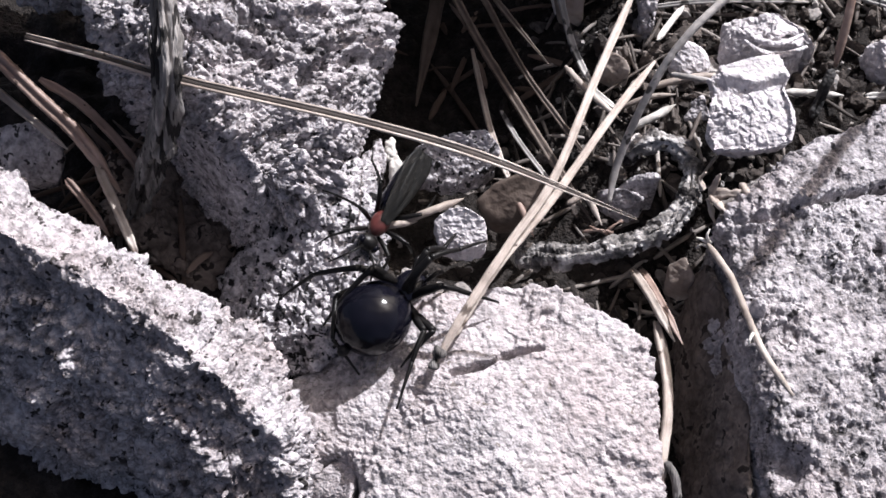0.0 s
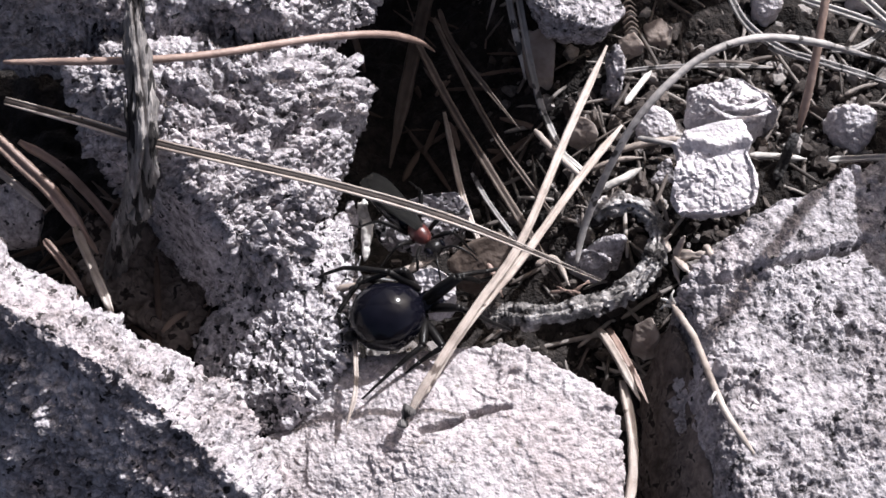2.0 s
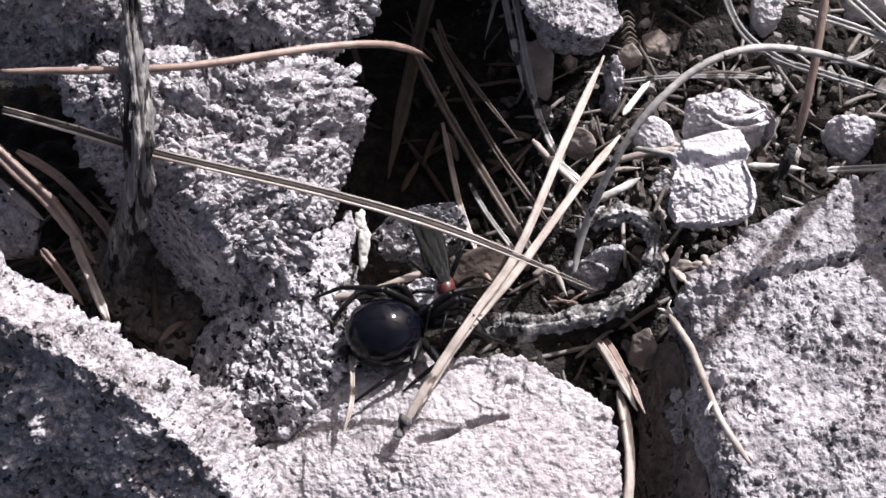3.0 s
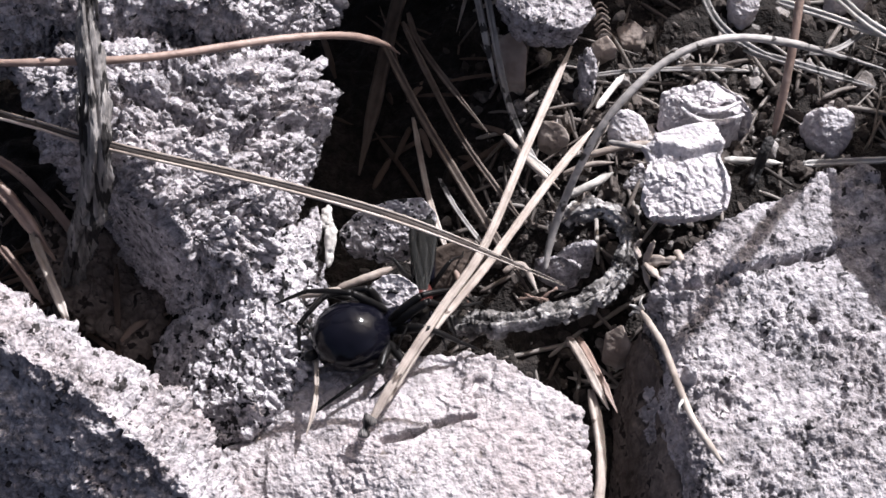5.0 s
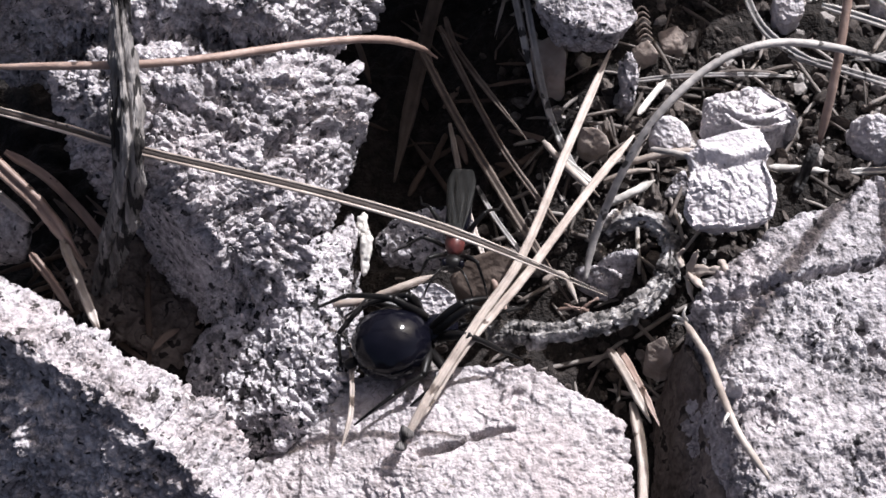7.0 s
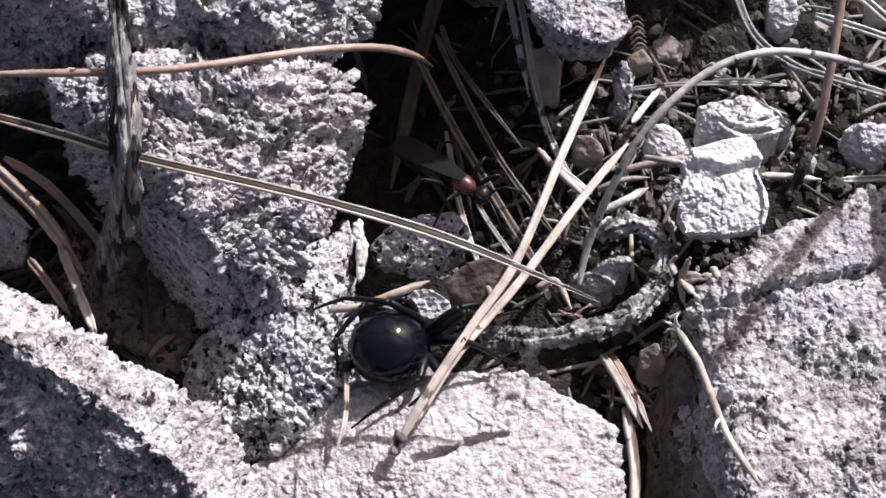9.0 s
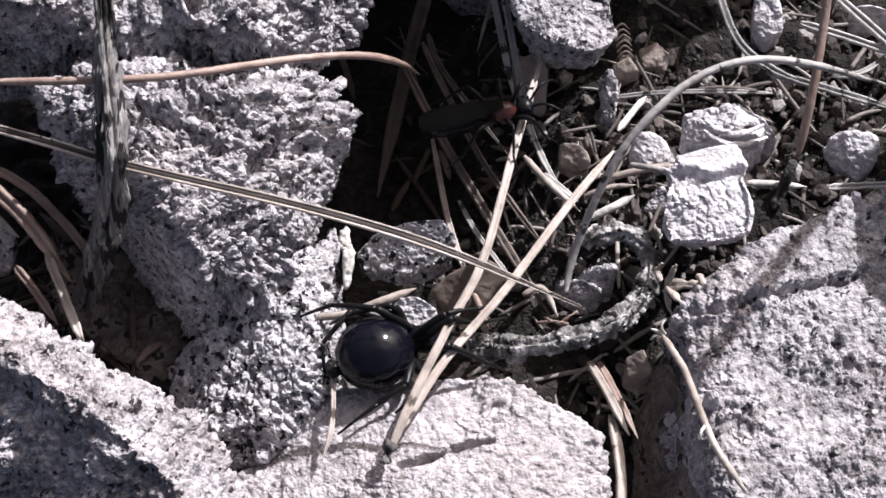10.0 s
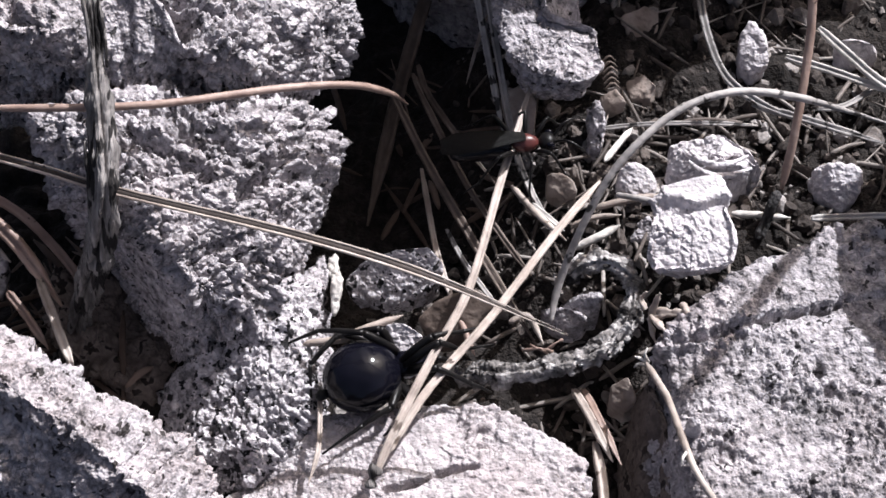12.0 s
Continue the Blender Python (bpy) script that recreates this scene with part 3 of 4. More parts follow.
for corners, mat, seed, label in (
        ([(29.4, 27.6, 5.0), (31.8, 27.9, 7.5), (34.4, 26.6, 6.5), (35.0, 24.0, 4.5), (31.6, 22.8, 4.0), (28.8, 25.0, 4.0)], CHALK, 21, "rounded white pebble on the litter"),
        ([(20.1, 28.2, 3.0), (22.1, 27.4, 5.0), (24.1, 26.3, 5.0), (24.7, 25.0, 3.0), (22.9, 24.3, 2.0), (20.3, 25.3, 2.0)], PEBBLE, 22, "rounded brown pebble with a pale top"),
        ([(54.3, 27.6, 5.0), (56.7, 27.0, 8.0), (60.8, 26.7, 8.0), (61.1, 24.2, 6.0), (58.2, 21.3, 4.0), (54.9, 24.2, 4.0)], CHALK, 23, "pale angular pebble beside the flat rock"),
        ([(46.9, 48.2, 8.0), (48.2, 49.4, 9.0), (49.7, 47.4, 9.0), (50.2, 45.1, 7.0), (48.2, 43.3, 5.0), (46.6, 45.0, 6.0)], CHALK, 24, "small rough white stone among the needles"),
        ([(59.0, 47.8, 7.0), (61.7, 47.7, 9.0), (64.9, 47.2, 8.0), (65.9, 46.2, 6.0), (61.4, 45.8, 5.0)], CHALK, 25, "small whitish stone among the needles"),
        ([(31.2, 54.8, 4.0), (34.4, 56.5, 5.0), (36.6, 55.0, 5.0), (36.3, 52.6, 3.0), (32.8, 51.3, 2.0)], PEBBLE, 26, "dull brown stone in the shade"),
        ([(-1.1, 0.2, 6.0), (0.4, 1.0, 8.0), (2.8, 1.0, 9.0), (5.1, -0.2, 8.0), (5.3, -2.2, 6.0), (2.5, -3.2, 5.0), (-0.6, -2.4, 5.0)], CHALK, 27, "small rounded white stone beside the spider"),
        ([(-5.2, 12.0, 2.0), (-3.1, 13.3, 4.0), (1.2, 13.7, 6.0), (5.5, 14.2, 6.0), (7.6, 12.5, 4.0), (5.5, 10.2, 1.0), (0.5, 8.7, 0.0), (-4.6, 10.3, 0.0)], DARK, 28, "grey stone chip with a sunlit upper edge"),
        ([(4.3, 5.9, 2.0), (6.8, 7.6, 4.0), (11.0, 8.6, 5.0), (13.5, 7.4, 3.0), (10.4, 4.0, 1.0), (6.1, 3.8, 0.0)], LEAF_AND_SHADE, 29, "smooth dark brown stone under the needles"),
        ([(31.4, 43.0, 4.0), (33.8, 43.5, 5.0), (35.6, 41.7, 5.0), (34.6, 40.4, 3.0), (31.9, 40.5, 3.0)], PEBBLE, 30, "small rounded brown pebble in the litter"),
        ([(27.6, 40.5, 4.0), (29.9, 40.8, 5.0), (31.3, 38.7, 5.0), (30.3, 38.4, 3.0), (28.0, 38.8, 3.0)], PEBBLE, 31, "small rounded brown pebble in the litter"),
        ([(26.1, 36.8, 6.0), (27.3, 36.4, 8.0), (28.0, 35.1, 7.0), (27.7, 31.3, 4.0), (26.0, 31.6, 3.0)], GREY, 32, "upright crumbly grey stone chip"),
        ([(14.8, 42.8, 1.0), (17.4, 43.2, 3.0), (19.3, 40.7, 3.0), (19.0, 37.2, 0.0), (15.9, 37.5, -1.0)], PEBBLE, 33, "dull brown stone in the hollow"),
        ([(-58.4, 17.0, 2.0), (-52.1, 16.1, 4.0), (-48.6, 13.0, 4.0), (-49.0, 10.1, 0.0), (-55.1, 10.1, 0.0), (-58.1, 12.9, 1.0)], GREY, 34, "rounded grey stone behind the long block"),
        ([(31.6, 20.9, 2.0), (33.6, 20.8, 4.0), (34.3, 17.9, 3.0), (33.0, 17.6, 1.0), (30.8, 18.4, 1.0)], GREY, 35, "small dark stone chip"),
        ([(28.4, -1.2, -2.0), (30.3, -1.1, 0.0), (31.2, -4.0, 0.0), (29.8, -4.3, -3.0), (28.1, -3.1, -3.0)], PEBBLE, 36, "small brown pebble in the gap"),
        ([(35.4, -13.9, 12.5), (36.2, -13.8, 13.6), (37.0, -14.2, 13.4), (37.1, -15.0, 12.5), (35.9, -15.2, 12.5)], CHALK, 37, "small smooth white pebble on the flat rock"),
        ([(-29.2, 13.5, 20.0), (-27.9, 12.9, 22.0), (-26.9, 11.7, 22.0), (-27.6, 12.4, 19.0), (-29.1, 12.6, 19.0)], CHALK, 38, "small white knob of stone on the boulder"),
        ([(22.6, 8.3, 1.0), (24.2, 8.7, 3.0), (26.9, 8.5, 4.0), (26.6, 7.7, 2.0), (24.0, 7.3, 0.0)], GREY, 45, "small grey stone inside the curled twig"),
        ([(19.8, 8.1, 0.0), (22.5, 7.7, 2.0), (25.2, 6.4, 2.0), (22.6, 6.0, 0.0)], GREY, 46, "flat grey stone inside the curled twig"),
        ([(-18.1, -27.4, -6.0), (-15.7, -27.6, -4.5), (-12.0, -28.3, -4.5), (-10.4, -32.1, -5.5), (-12.7, -34.1, -7.0), (-17.4, -33.0, -8.0)], GREY, 39, "rough grey stone chip between two rocks")):
    rock("pebble" if "pebble" in label else "stone", corners, mat, label, "pebble" if "pebble" in label else "stone", level=6 if seed in (27, 28, 23, 34, 39) else 5,
         foot=min(c[2] for c in corners) - 3, soft=6 if seed in (21, 22, 23, 25, 37) else 16, lumps=0.3, grain=1.0, grow=1.06, relief=0.03 if seed in (21, 29, 37) else 0.26 if mat is not PEBBLE else 0.08, fine=0.08, seed=seed, group="small stones in the litter")

def lump(size, at, level=4, seed=0, rough=0.0, egg=0.0):
    d, f = ball(level)
    v = d * np.array(size) * (1 + egg * d[:, :1])
    if rough:
        v = v * (1 + rough * value_noise(v + seed, 0.9, seed))[:, None]
    return v + np.array(at), f


# ---- needles and twigs ----
LONG = np.array([(-50.4, 18.6, 19.0), (-40.0, 12.7, 23.0), (-29.9, 7.3, 26.0), (-9.2, 1.9, 25.5), (5.5, -2.3, 24.0), (21.8, -8.2, 21.0)])
pair = needle(LONG + np.outer((1, 1, 1, 1, 1, 0.4), (-0.05, -0.42, -0.05)), 0.36, STRAW, "long pale pair of pine needles leaning across the stones", rings=90, plain=True)
v, f = tube(LONG + np.outer((1, 1, 1, 1, 1, 0.2), (0.05, 0.42, 0.15)), 0.16, 90, 12, None, lambda x: min(1.0, 0.55 + 5 * x, 0.12 + 4.0 * (1 - x)), rough=0.03, seed=5)
thing("twin_needle", v - np.array(pair.location) / MM, f, STRAW, "", "", parent=pair)
# dark brown tube that fills the middle between the two pale lines
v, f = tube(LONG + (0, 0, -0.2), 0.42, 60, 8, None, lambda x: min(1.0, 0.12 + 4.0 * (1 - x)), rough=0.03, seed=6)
thing("inner_face", v - np.array(pair.location) / MM, f, UMBER, "dark brown band between the pair", "", parent=pair)
needle([(26.9, 22.3, 9.0), (21.0, 13.9, 9.0), (13.4, 2.3, 8.4), (6.4, -7.0, 7.8), (2.3, -13.6, 6.6), (1.2, -15.6, 6.3)], 1.15, STRAW, "thick tan pine needle lying over the others", blunt=True)
needle([(20.7, 4.9, 3.0), (21.7, 8.8, 6.0), (24.6, 13.3, 13.0), (28.8, 17.9, 19.0), (35.6, 23.3, 22.0), (42.6, 26.3, 22.0), (49.9, 27.4, 20.0), (57.6, 28.4, 16.0), (66.8, 28.3, 12.0)], 0.98, ASH, "grey pine needle bent into a high arch", rings=90, plain=True)
needle([(-48.3, 16.9, 29.0), (-34.1, 16.4, 30.0), (-24.6, 18.0, 29.0), (-12.0, 22.9, 26.0), (-4.2, 26.0, 23.0), (0.4, 28.1, 19.0), (2.6, 28.8, 16.0)], 0.95, BROWN, "reddish-brown bent pine needle over the boulder", rings=80, plain=True)
needle([(53.0, 40.7, 26.0), (52.9, 35.7, 20.0), (51.7, 28.6, 13.0), (50.4, 23.6, 6.0)], 1.12, BROWN, "upright reddish pine needle stuck in the litter", blunt=True, plain=True)
needle([(49.6, 21.8, 8.0), (48.8, 20.4, 7.0), (48.2, 19.2, 5.0), (47.2, 17.4, 3.5)], 1.5, CHAR, "charred black stub of a stalk", name="stalk_stub", blunt=True)
for pts, w, mat, label in (
        ([(-57.1, 21.5, 14.0), (-50.4, 15.3, 12.0), (-45.0, 11.0, 9.0), (-39.8, 5.1, 5.0)], 2.0, BROWN, "broad brown pine needle in the shaded gap"),
        ([(-50.0, 17.4, 12.0), (-44.7, 15.2, 9.0), (-38.6, 10.1, 4.0), (-37.1, 7.1, -2.0)], 1.3, BROWN, "brown pine needle in the shaded gap"),
        ([(-42.7, 7.7, 7.0), (-39.7, 1.4, 8.0), (-36.1, -6.3, 7.0)], 1.3, STRAW, "short tan pine needle against the long block"),
        ([(-46.6, 6.5, 6.0), (-44.3, 4.0, 5.0), (-41.1, -0.0, 3.0)], 1.2, BROWN, "short brown pine needle behind the long block"),
        ([(-57.1, 18.7, 9.0), (-51.9, 14.6, 8.0), (-46.9, 10.9, 6.0)], 1.2, STRAW, "tan pine needle in the shaded gap"),
        ([(-38.8, 5.0, 0.0), (-35.4, 1.8, -3.0), (-32.7, -1.4, -6.0)], 1.1, LEAF_AND_SHADE, "brown pine needle deep in the gap"),
        # the next two take the darker brown: the hollow's shade is in their colour
        ([(-0.2, 39.2, 6.0), (4.7, 28.4, 5.0), (9.4, 19.1, 4.5), (13.9, 11.2, 3.0), (19.3, 2.1, 1.0)], 1.25, LEAF_AND_SHADE, "dark pine needle lit only in spots"),
        ([(2.8, 41.1, 6.0), (9.7, 25.3, 5.0), (14.7, 16.9, 4.0), (18.8, 11.7, 2.0)], 0.9, LEAF_AND_SHADE, "thin dark pine needle lit only in spots"),
        ([(3.9, 30.8, 0.0), (5.9, 18.5, 1.0), (7.3, 12.3, 2.0), (9.2, 6.2, 2.0)], 0.85, STRAW, "thin pale pine needle in the hollow"),
        ([(7.5, 19.5, 2.0), (9.7, 14.1, 3.0), (12.5, 9.5, 3.0), (13.9, 7.5, 3.0)], 0.7, ASH, "thin grey pine needle"),
        ([(10.6, 52.6, 14.0), (12.5, 43.1, 10.0), (14.8, 32.7, 5.0)], 1.05, ASH, "straight grey pine needle beside its pair"),
        ([(12.1, 51.6, 15.0), (13.8, 42.2, 11.0), (16.0, 31.2, 6.0), (18.1, 25.9, 3.0), (21.7, 18.9, 2.0)], 1.0, ASH, "straight grey pine needle beside its pair"),
        ([(13.2, 51.2, 10.0), (11.6, 47.8, 8.0), (9.7, 41.4, 5.0)], 0.5, STRAW, "fine pale plant fibre hanging down"),
        # blade and both edge needles below are coloured darker to stand for shade
        ([(4.5, 64.8, 1.0), (1.2, 52.2, -3.0), (-1.0, 42.2, -6.0), (-3.7, 28.5, -10.0)], 2.2, LEAF_AND_SHADE, "broad dark blade of dry bark fibre"),
        ([(2.5, 42.4, 6.0), (4.9, 36.4, 5.0), (8.0, 30.6, 4.0)], 0.8, LEAF_AND_SHADE, "thin pine needle at the hollow's edge"),
        ([(3.2, 43.9, 6.0), (4.4, 40.3, 5.0), (7.2, 35.8, 4.0), (14.0, 25.8, 3.0)], 0.9, LEAF_AND_SHADE, "thin pine needle at the hollow's edge"),
        ([(26.7, 21.8, 4.0), (31.4, 22.5, 5.0), (35.8, 23.1, 5.0)], 0.95, STRAW, "pale pine needle piece in the litter"),
        ([(23.7, 15.4, 4.0), (26.5, 16.3, 5.0), (29.7, 18.4, 5.0)], 1.1, PALE, "bleached needle piece in the litter"),
        ([(29.1, 21.7, 7.0), (31.8, 20.4, 8.0), (35.0, 19.7, 8.0)], 0.75, ASH, "dark pointed needle piece by the white stone"),
        ([(44.1, 21.1, 4.0), (47.7, 20.9, 4.0), (51.6, 20.5, 4.0)], 0.9, PALE, "bleached needle piece behind the flat rock"),
        ([(53.5, 18.3, 7.0), (58.1, 18.6, 7.0), (68.1, 19.1, 7.0)], 1.0, PALE, "straight white needle at the flat rock's edge"),
        ([(41.2, 55.6, 10.0), (41.8, 45.5, 11.0), (43.7, 38.2, 11.0), (47.6, 34.8, 10.0), (52.0, 33.2, 9.0)], 1.2, ASH, "curved grey pine needle in the litter"),
        ([(47.1, 35.1, 9.0), (53.5, 32.8, 9.0), (64.4, 30.3, 7.0)], 1.1, ASH, "grey pine needle under the arch"),
        ([(52.5, 44.3, 8.0), (58.2, 41.9, 8.0), (64.9, 39.9, 7.0), (71.0, 39.3, 6.0)], 1.2, PALE, "bleached pine needle in the litter"),
        ([(57.2, 48.5, 9.0), (60.5, 44.0, 9.0), (64.7, 40.0, 8.0), (70.4, 36.5, 7.0)], 1.4, PALE, "bleached pine needle in the litter"),
        ([(66.0, 42.2, 6.0), (60.4, 37.7, 6.0), (55.8, 36.7, 6.0)], 0.9, ASH, "grey pine needle in the litter"),
        ([(27.5, 34.8, 4.0), (34.1, 34.9, 5.0), (42.4, 35.1, 5.0), (48.3, 34.8, 5.0)], 0.7, ASH, "thin grey needle behind the white pebble"),
        ([(28.0, 28.6, 5.0), (29.9, 31.5, 5.0), (31.9, 34.3, 5.0)], 0.9, PALE, "bleached chip of needle"),
        ([(23.5, 19.6, 3.0), (26.3, 20.2, 4.0), (30.0, 20.7, 4.0)], 0.7, STRAW, "pale needle piece in the litter"),
        ([(18.4, 23.1, 3.0), (20.6, 20.9, 3.0), (22.7, 18.7, 3.0)], 0.8, PALE, "bleached chip of needle"),
        ([(15.5, 4.8, 3.0), (17.9, 5.7, 3.0), (19.8, 2.2, 2.0)], 0.8, STRAW, "pale needle piece under the crossing needles"),
        ([(23.5, -3.0, 0.0), (25.2, -7.8, 2.0), (27.8, -14.0, 2.0)], 1.15, STRAW, "pale needle pair in the gap beside the boulder"),
        ([(24.7, -2.4, -1.0), (26.3, -7.3, 1.0), (28.9, -13.9, 1.0)], 1.0, BROWN, "brown needle pair in the gap beside the boulder"),
        ([(25.8, -10.8, 1.0), (26.6, -16.9, 1.0), (26.5, -22.8, 1.0), (25.5, -28.9, 0.0), (25.0, -35.1, -2.0)], 1.3, STRAW, "long pale stalk standing in the gap"),
        ([(25.9, -29.1, 1.0), (27.0, -31.0, 0.0), (27.4, -35.1, -2.0)], 1.05, BARK, "grey stalk piece in the gap"),
        ([(-4.8, 0.4, 6.0), (-1.3, 1.4, 7.0), (2.6, 3.1, 7.0)], 0.95, STRAW, "short pinkish needle piece beside the spider"),
        ([(-7.3, -5.8, 4.0), (-6.9, -10.6, 5.0), (-6.9, -14.7, 5.0), (-7.9, -18.7, 4.0)], 0.7, STRAW, "short pale stalk under the spider"),
        ([(-9.5, 0.0, 5.0), (-6.5, -0.1, 6.0), (-3.1, 0.4, 6.0)], 0.95, STRAW, "short pinkish needle piece under the spider's leg"),
        ([(8.6, 7.6, 2.0), (10.0, 4.2, 2.0), (11.3, 1.1, 1.0)], 0.8, BROWN, "brown needle piece in the litter"),
        ([(15.9, 25.1, 4.0), (18.6, 21.3, 4.0), (22.8, 16.5, 4.0)], 0.85, STRAW, "pale needle piece in the litter")):
    needle(pts, w, mat, label, seed=len(label), turn=0.3 * math.sin(w * 40), plain="straw" in label or "stick" in label or "piece" in label)


straw = needle([(31.4, -4.2, 9.0), (32.5, -8.0, 11.0), (33.5, -11.2, 12.2), (34.7, -17.1, 13.6), (36.1, -21.9, 14.0), (39.0, -26.1, 12.5)], 0.82, STRAW, "pale straw with a dry calyx resting on the flat rock's edge", blunt=True, plain=True, name="straw")
for pts in ([(31.7, -4.5, 9.0), (30.8, -4.5, 10.0), (30.1, -4.2, 10.0)], [(31.5, -4.7, 9.0), (30.6, -4.9, 9.5), (30.1, -5.1, 9.0)], [(31.8, -4.3, 9.0), (31.3, -4.3, 10.5), (31.6, -3.6, 11.0)], [(35.0, -19.0, 14.0), (34.4, -20.1, 14.6), (34.3, -20.6, 14.2)]):
    v, f = tube(pts, 0.26, 10, 7, None, lambda x: 1 - 0.6 * x, rough=0.06, seed=3)
    thing("sepal", v - np.array(straw.location) / MM, f, PALE, "", "", parent=straw)


def bark(a):
    return 0.93 + 0.2 * math.sin(5 * a) + 0.14 * math.sin(9 * a + 1) + 0.10 * math.sin(15 * a + 2)


v, f = tube([(-33.8, 28.3, 41.0), (-32.8, 23.2, 37.0), (-32.5, 19.0, 34.0), (-31.6, 13.2, 31.0), (-31.1, 7.3, 27.0), (-32.8, 5.0, 19.0), (-36.1, 4.4, 9.0), (-39.9, 4.5, -3.0), (-42.0, 2.2, -9.0)], 1.45, 190, 60, bark,
            lambda x: 0.4 + 0.58 * min(1.0, 2.2 * x) + 0.10 * math.sin(21 * x), rough=0.36, seed=4, scales=0.5)
stalk = thing("twig", v, f, BARK, "weathered grey twig with split bark standing against the boulder", "twig")
for i, (pts, r) in enumerate((([(-32.6, 26.6, 40.0), (-31.6, 22.4, 37.0), (-31.2, 19.0, 34.0)], 0.3), ([(-34.1, 25.6, 41.0), (-33.1, 21.5, 37.0), (-32.5, 17.8, 34.5)], 0.28), ([(-33.5, 11.5, 30.0), (-32.9, 7.3, 27.0), (-33.7, 5.1, 20.0)], 0.32), ([(-29.9, 9.0, 28.0), (-30.3, 5.6, 25.0), (-31.7, 4.3, 20.0)], 0.3))):
    v, f = tube(pts, r, 26, 9, None, lambda x: 0.5 + 0.5 * math.sin(math.pi * x), rough=0.12, seed=i + 50)
    thing("strand", v - np.array(stalk.location) / MM, f, BARK, "", "", parent=stalk)
v, f = lump((1.7, 1.5, 1.4), (-33.1, 4.1, 16.5), 4, 6, 0.25)
thing("knot", v - np.array(stalk.location) / MM, f, BARK, "", "", parent=stalk)
v, f = tube([(9.2, -2.0, 1.0), (12.3, -2.0, 2.0), (15.7, -2.6, 3.0), (20.4, -2.2, 4.0), (25.4, -0.5, 4.0), (28.9, 2.4, 5.0), (30.6, 5.5, 6.0), (30.6, 9.6, 6.0), (28.0, 12.0, 6.0), (24.6, 12.1, 5.0), (22.6, 11.1, 3.0)], 1.25, 330, 40, bark,
            lambda x: 1.1 - 0.38 * x + 0.07 * math.sin(17 * x) + 0.05 * math.sin(47 * x) - 0.12 * max(0.0, math.sin(120 * x + 9 * math.sin(23 * x) + 4 * math.sin(61 * x))) ** 10, rough=0.42, seed=8, scales=1.3)
curl = thing("twig", v, f, SCALY, "curled rough grey twig lying in the litter", "twig")
line = spline([(9.2, -2.0, 1.0), (12.3, -2.0, 2.0), (15.7, -2.6, 3.0), (20.4, -2.2, 4.0), (25.4, -0.5, 4.0), (28.9, 2.4, 5.0), (30.6, 5.5, 6.0), (30.6, 9.6, 6.0), (28.0, 12.0, 6.0), (24.6, 12.1, 5.0), (22.6, 11.1, 3.0)], 100)
rng = np.random.RandomState(31)
for k in range(16):
    i = int(rng.uniform(4, 92))
    d, f = ball(2)
    v = d * (rng.uniform(0.7, 1.3), rng.uniform(0.35, 0.6), 0.22) * (1 + 0.5 * value_noise(d * 1.5 + k * 2.3, 1.0, k))[:, None]
    along = line[i + 3] - line[i - 3]
    turn = np.array(Euler((rng.uniform(-0.5, 0.5), rng.uniform(-0.3, 0.3), math.atan2(along[1], along[0]) + rng.uniform(-0.3, 0.3))).to_matrix())
    v = v @ turn.T + line[i] + (rng.uniform(-0.5, 0.5), rng.uniform(-0.7, 0.3), 1.05 - 0.003 * i)
    thing("bark_flake", v - np.array(curl.location) / MM, f, (SCALY, BARK)[k % 2], "", "", parent=curl)

v, f = tube([(60.2, 16, 57), (67.2, 25, 57), (81.2, 44, 57), (99, 66, 50), (120, 90, 30), (150, 120, -2)], 0.74, 60, 12, bark, None, rough=0.3, seed=12)
thing("twig", v, f, BARK, "grey twig leaning over the flat rock and throwing its shadow", "twig")

# chips of bleached bark and dry flower bracts
def splinter(pts, width, mat, label, seed=0):
    """An angular shard along a short line."""
    corners = []
    for k, p in enumerate(pts):
        w = width * (0.28, 0.42, 0.08)[k]
        corners += [(p[0] - w, p[1], p[2]), (p[0] + w * 0.9, p[1] + 0.2, p[2] + 0.4)]
    return rock("bark_chip", corners, mat, label, "plant chip", level=5, foot=min(p[2] for p in pts) - 1.5, shrink=0.7, soft=24, lumps=0.25, grain=0.7, relief=0.25, fine=0.08, seed=seed + 60, group="bleached chips")


for i, (pts, w) in enumerate((
        ([(-8.4, 13.6, 4.0), (-7.7, 9.9, 5.0), (-7.8, 8.1, 4.0)], 1.5), ([(-6.9, 13.6, 4.0), (-5.8, 8.5, 6.0), (-6.1, 4.7, 4.0)], 1.7), ([(-9.7, 10.8, 5.0), (-8.9, 7.6, 6.0), (-9.1, 6.1, 5.0)], 1.2),
        ([(-11.9, 9.4, 5.0), (-10.9, 5.5, 6.0), (-10.1, 4.9, 5.0)], 1.6), ([(-9.2, 11.3, 4.0), (-8.7, 8.2, 5.0), (-8.2, 6.3, 4.0)], 1.3), ([(-6.8, 11.8, 5.0), (-6.4, 10.3, 5.0), (-6.2, 9.2, 4.0)], 1.2),
        ([(-14.6, 4.9, 5.0), (-13.4, 1.4, 6.0), (-12.3, -1.2, 5.0)], 1.8), ([(-13.0, 8.6, 5.0), (-12.6, 6.1, 5.0), (-12.1, 5.1, 4.0)], 1.3))):
    splinter(pts, w, (LIME, PALE, LIME, BARK)[i % 4], "bleached chip of bark caught against the rock", seed=i)
sprig = None
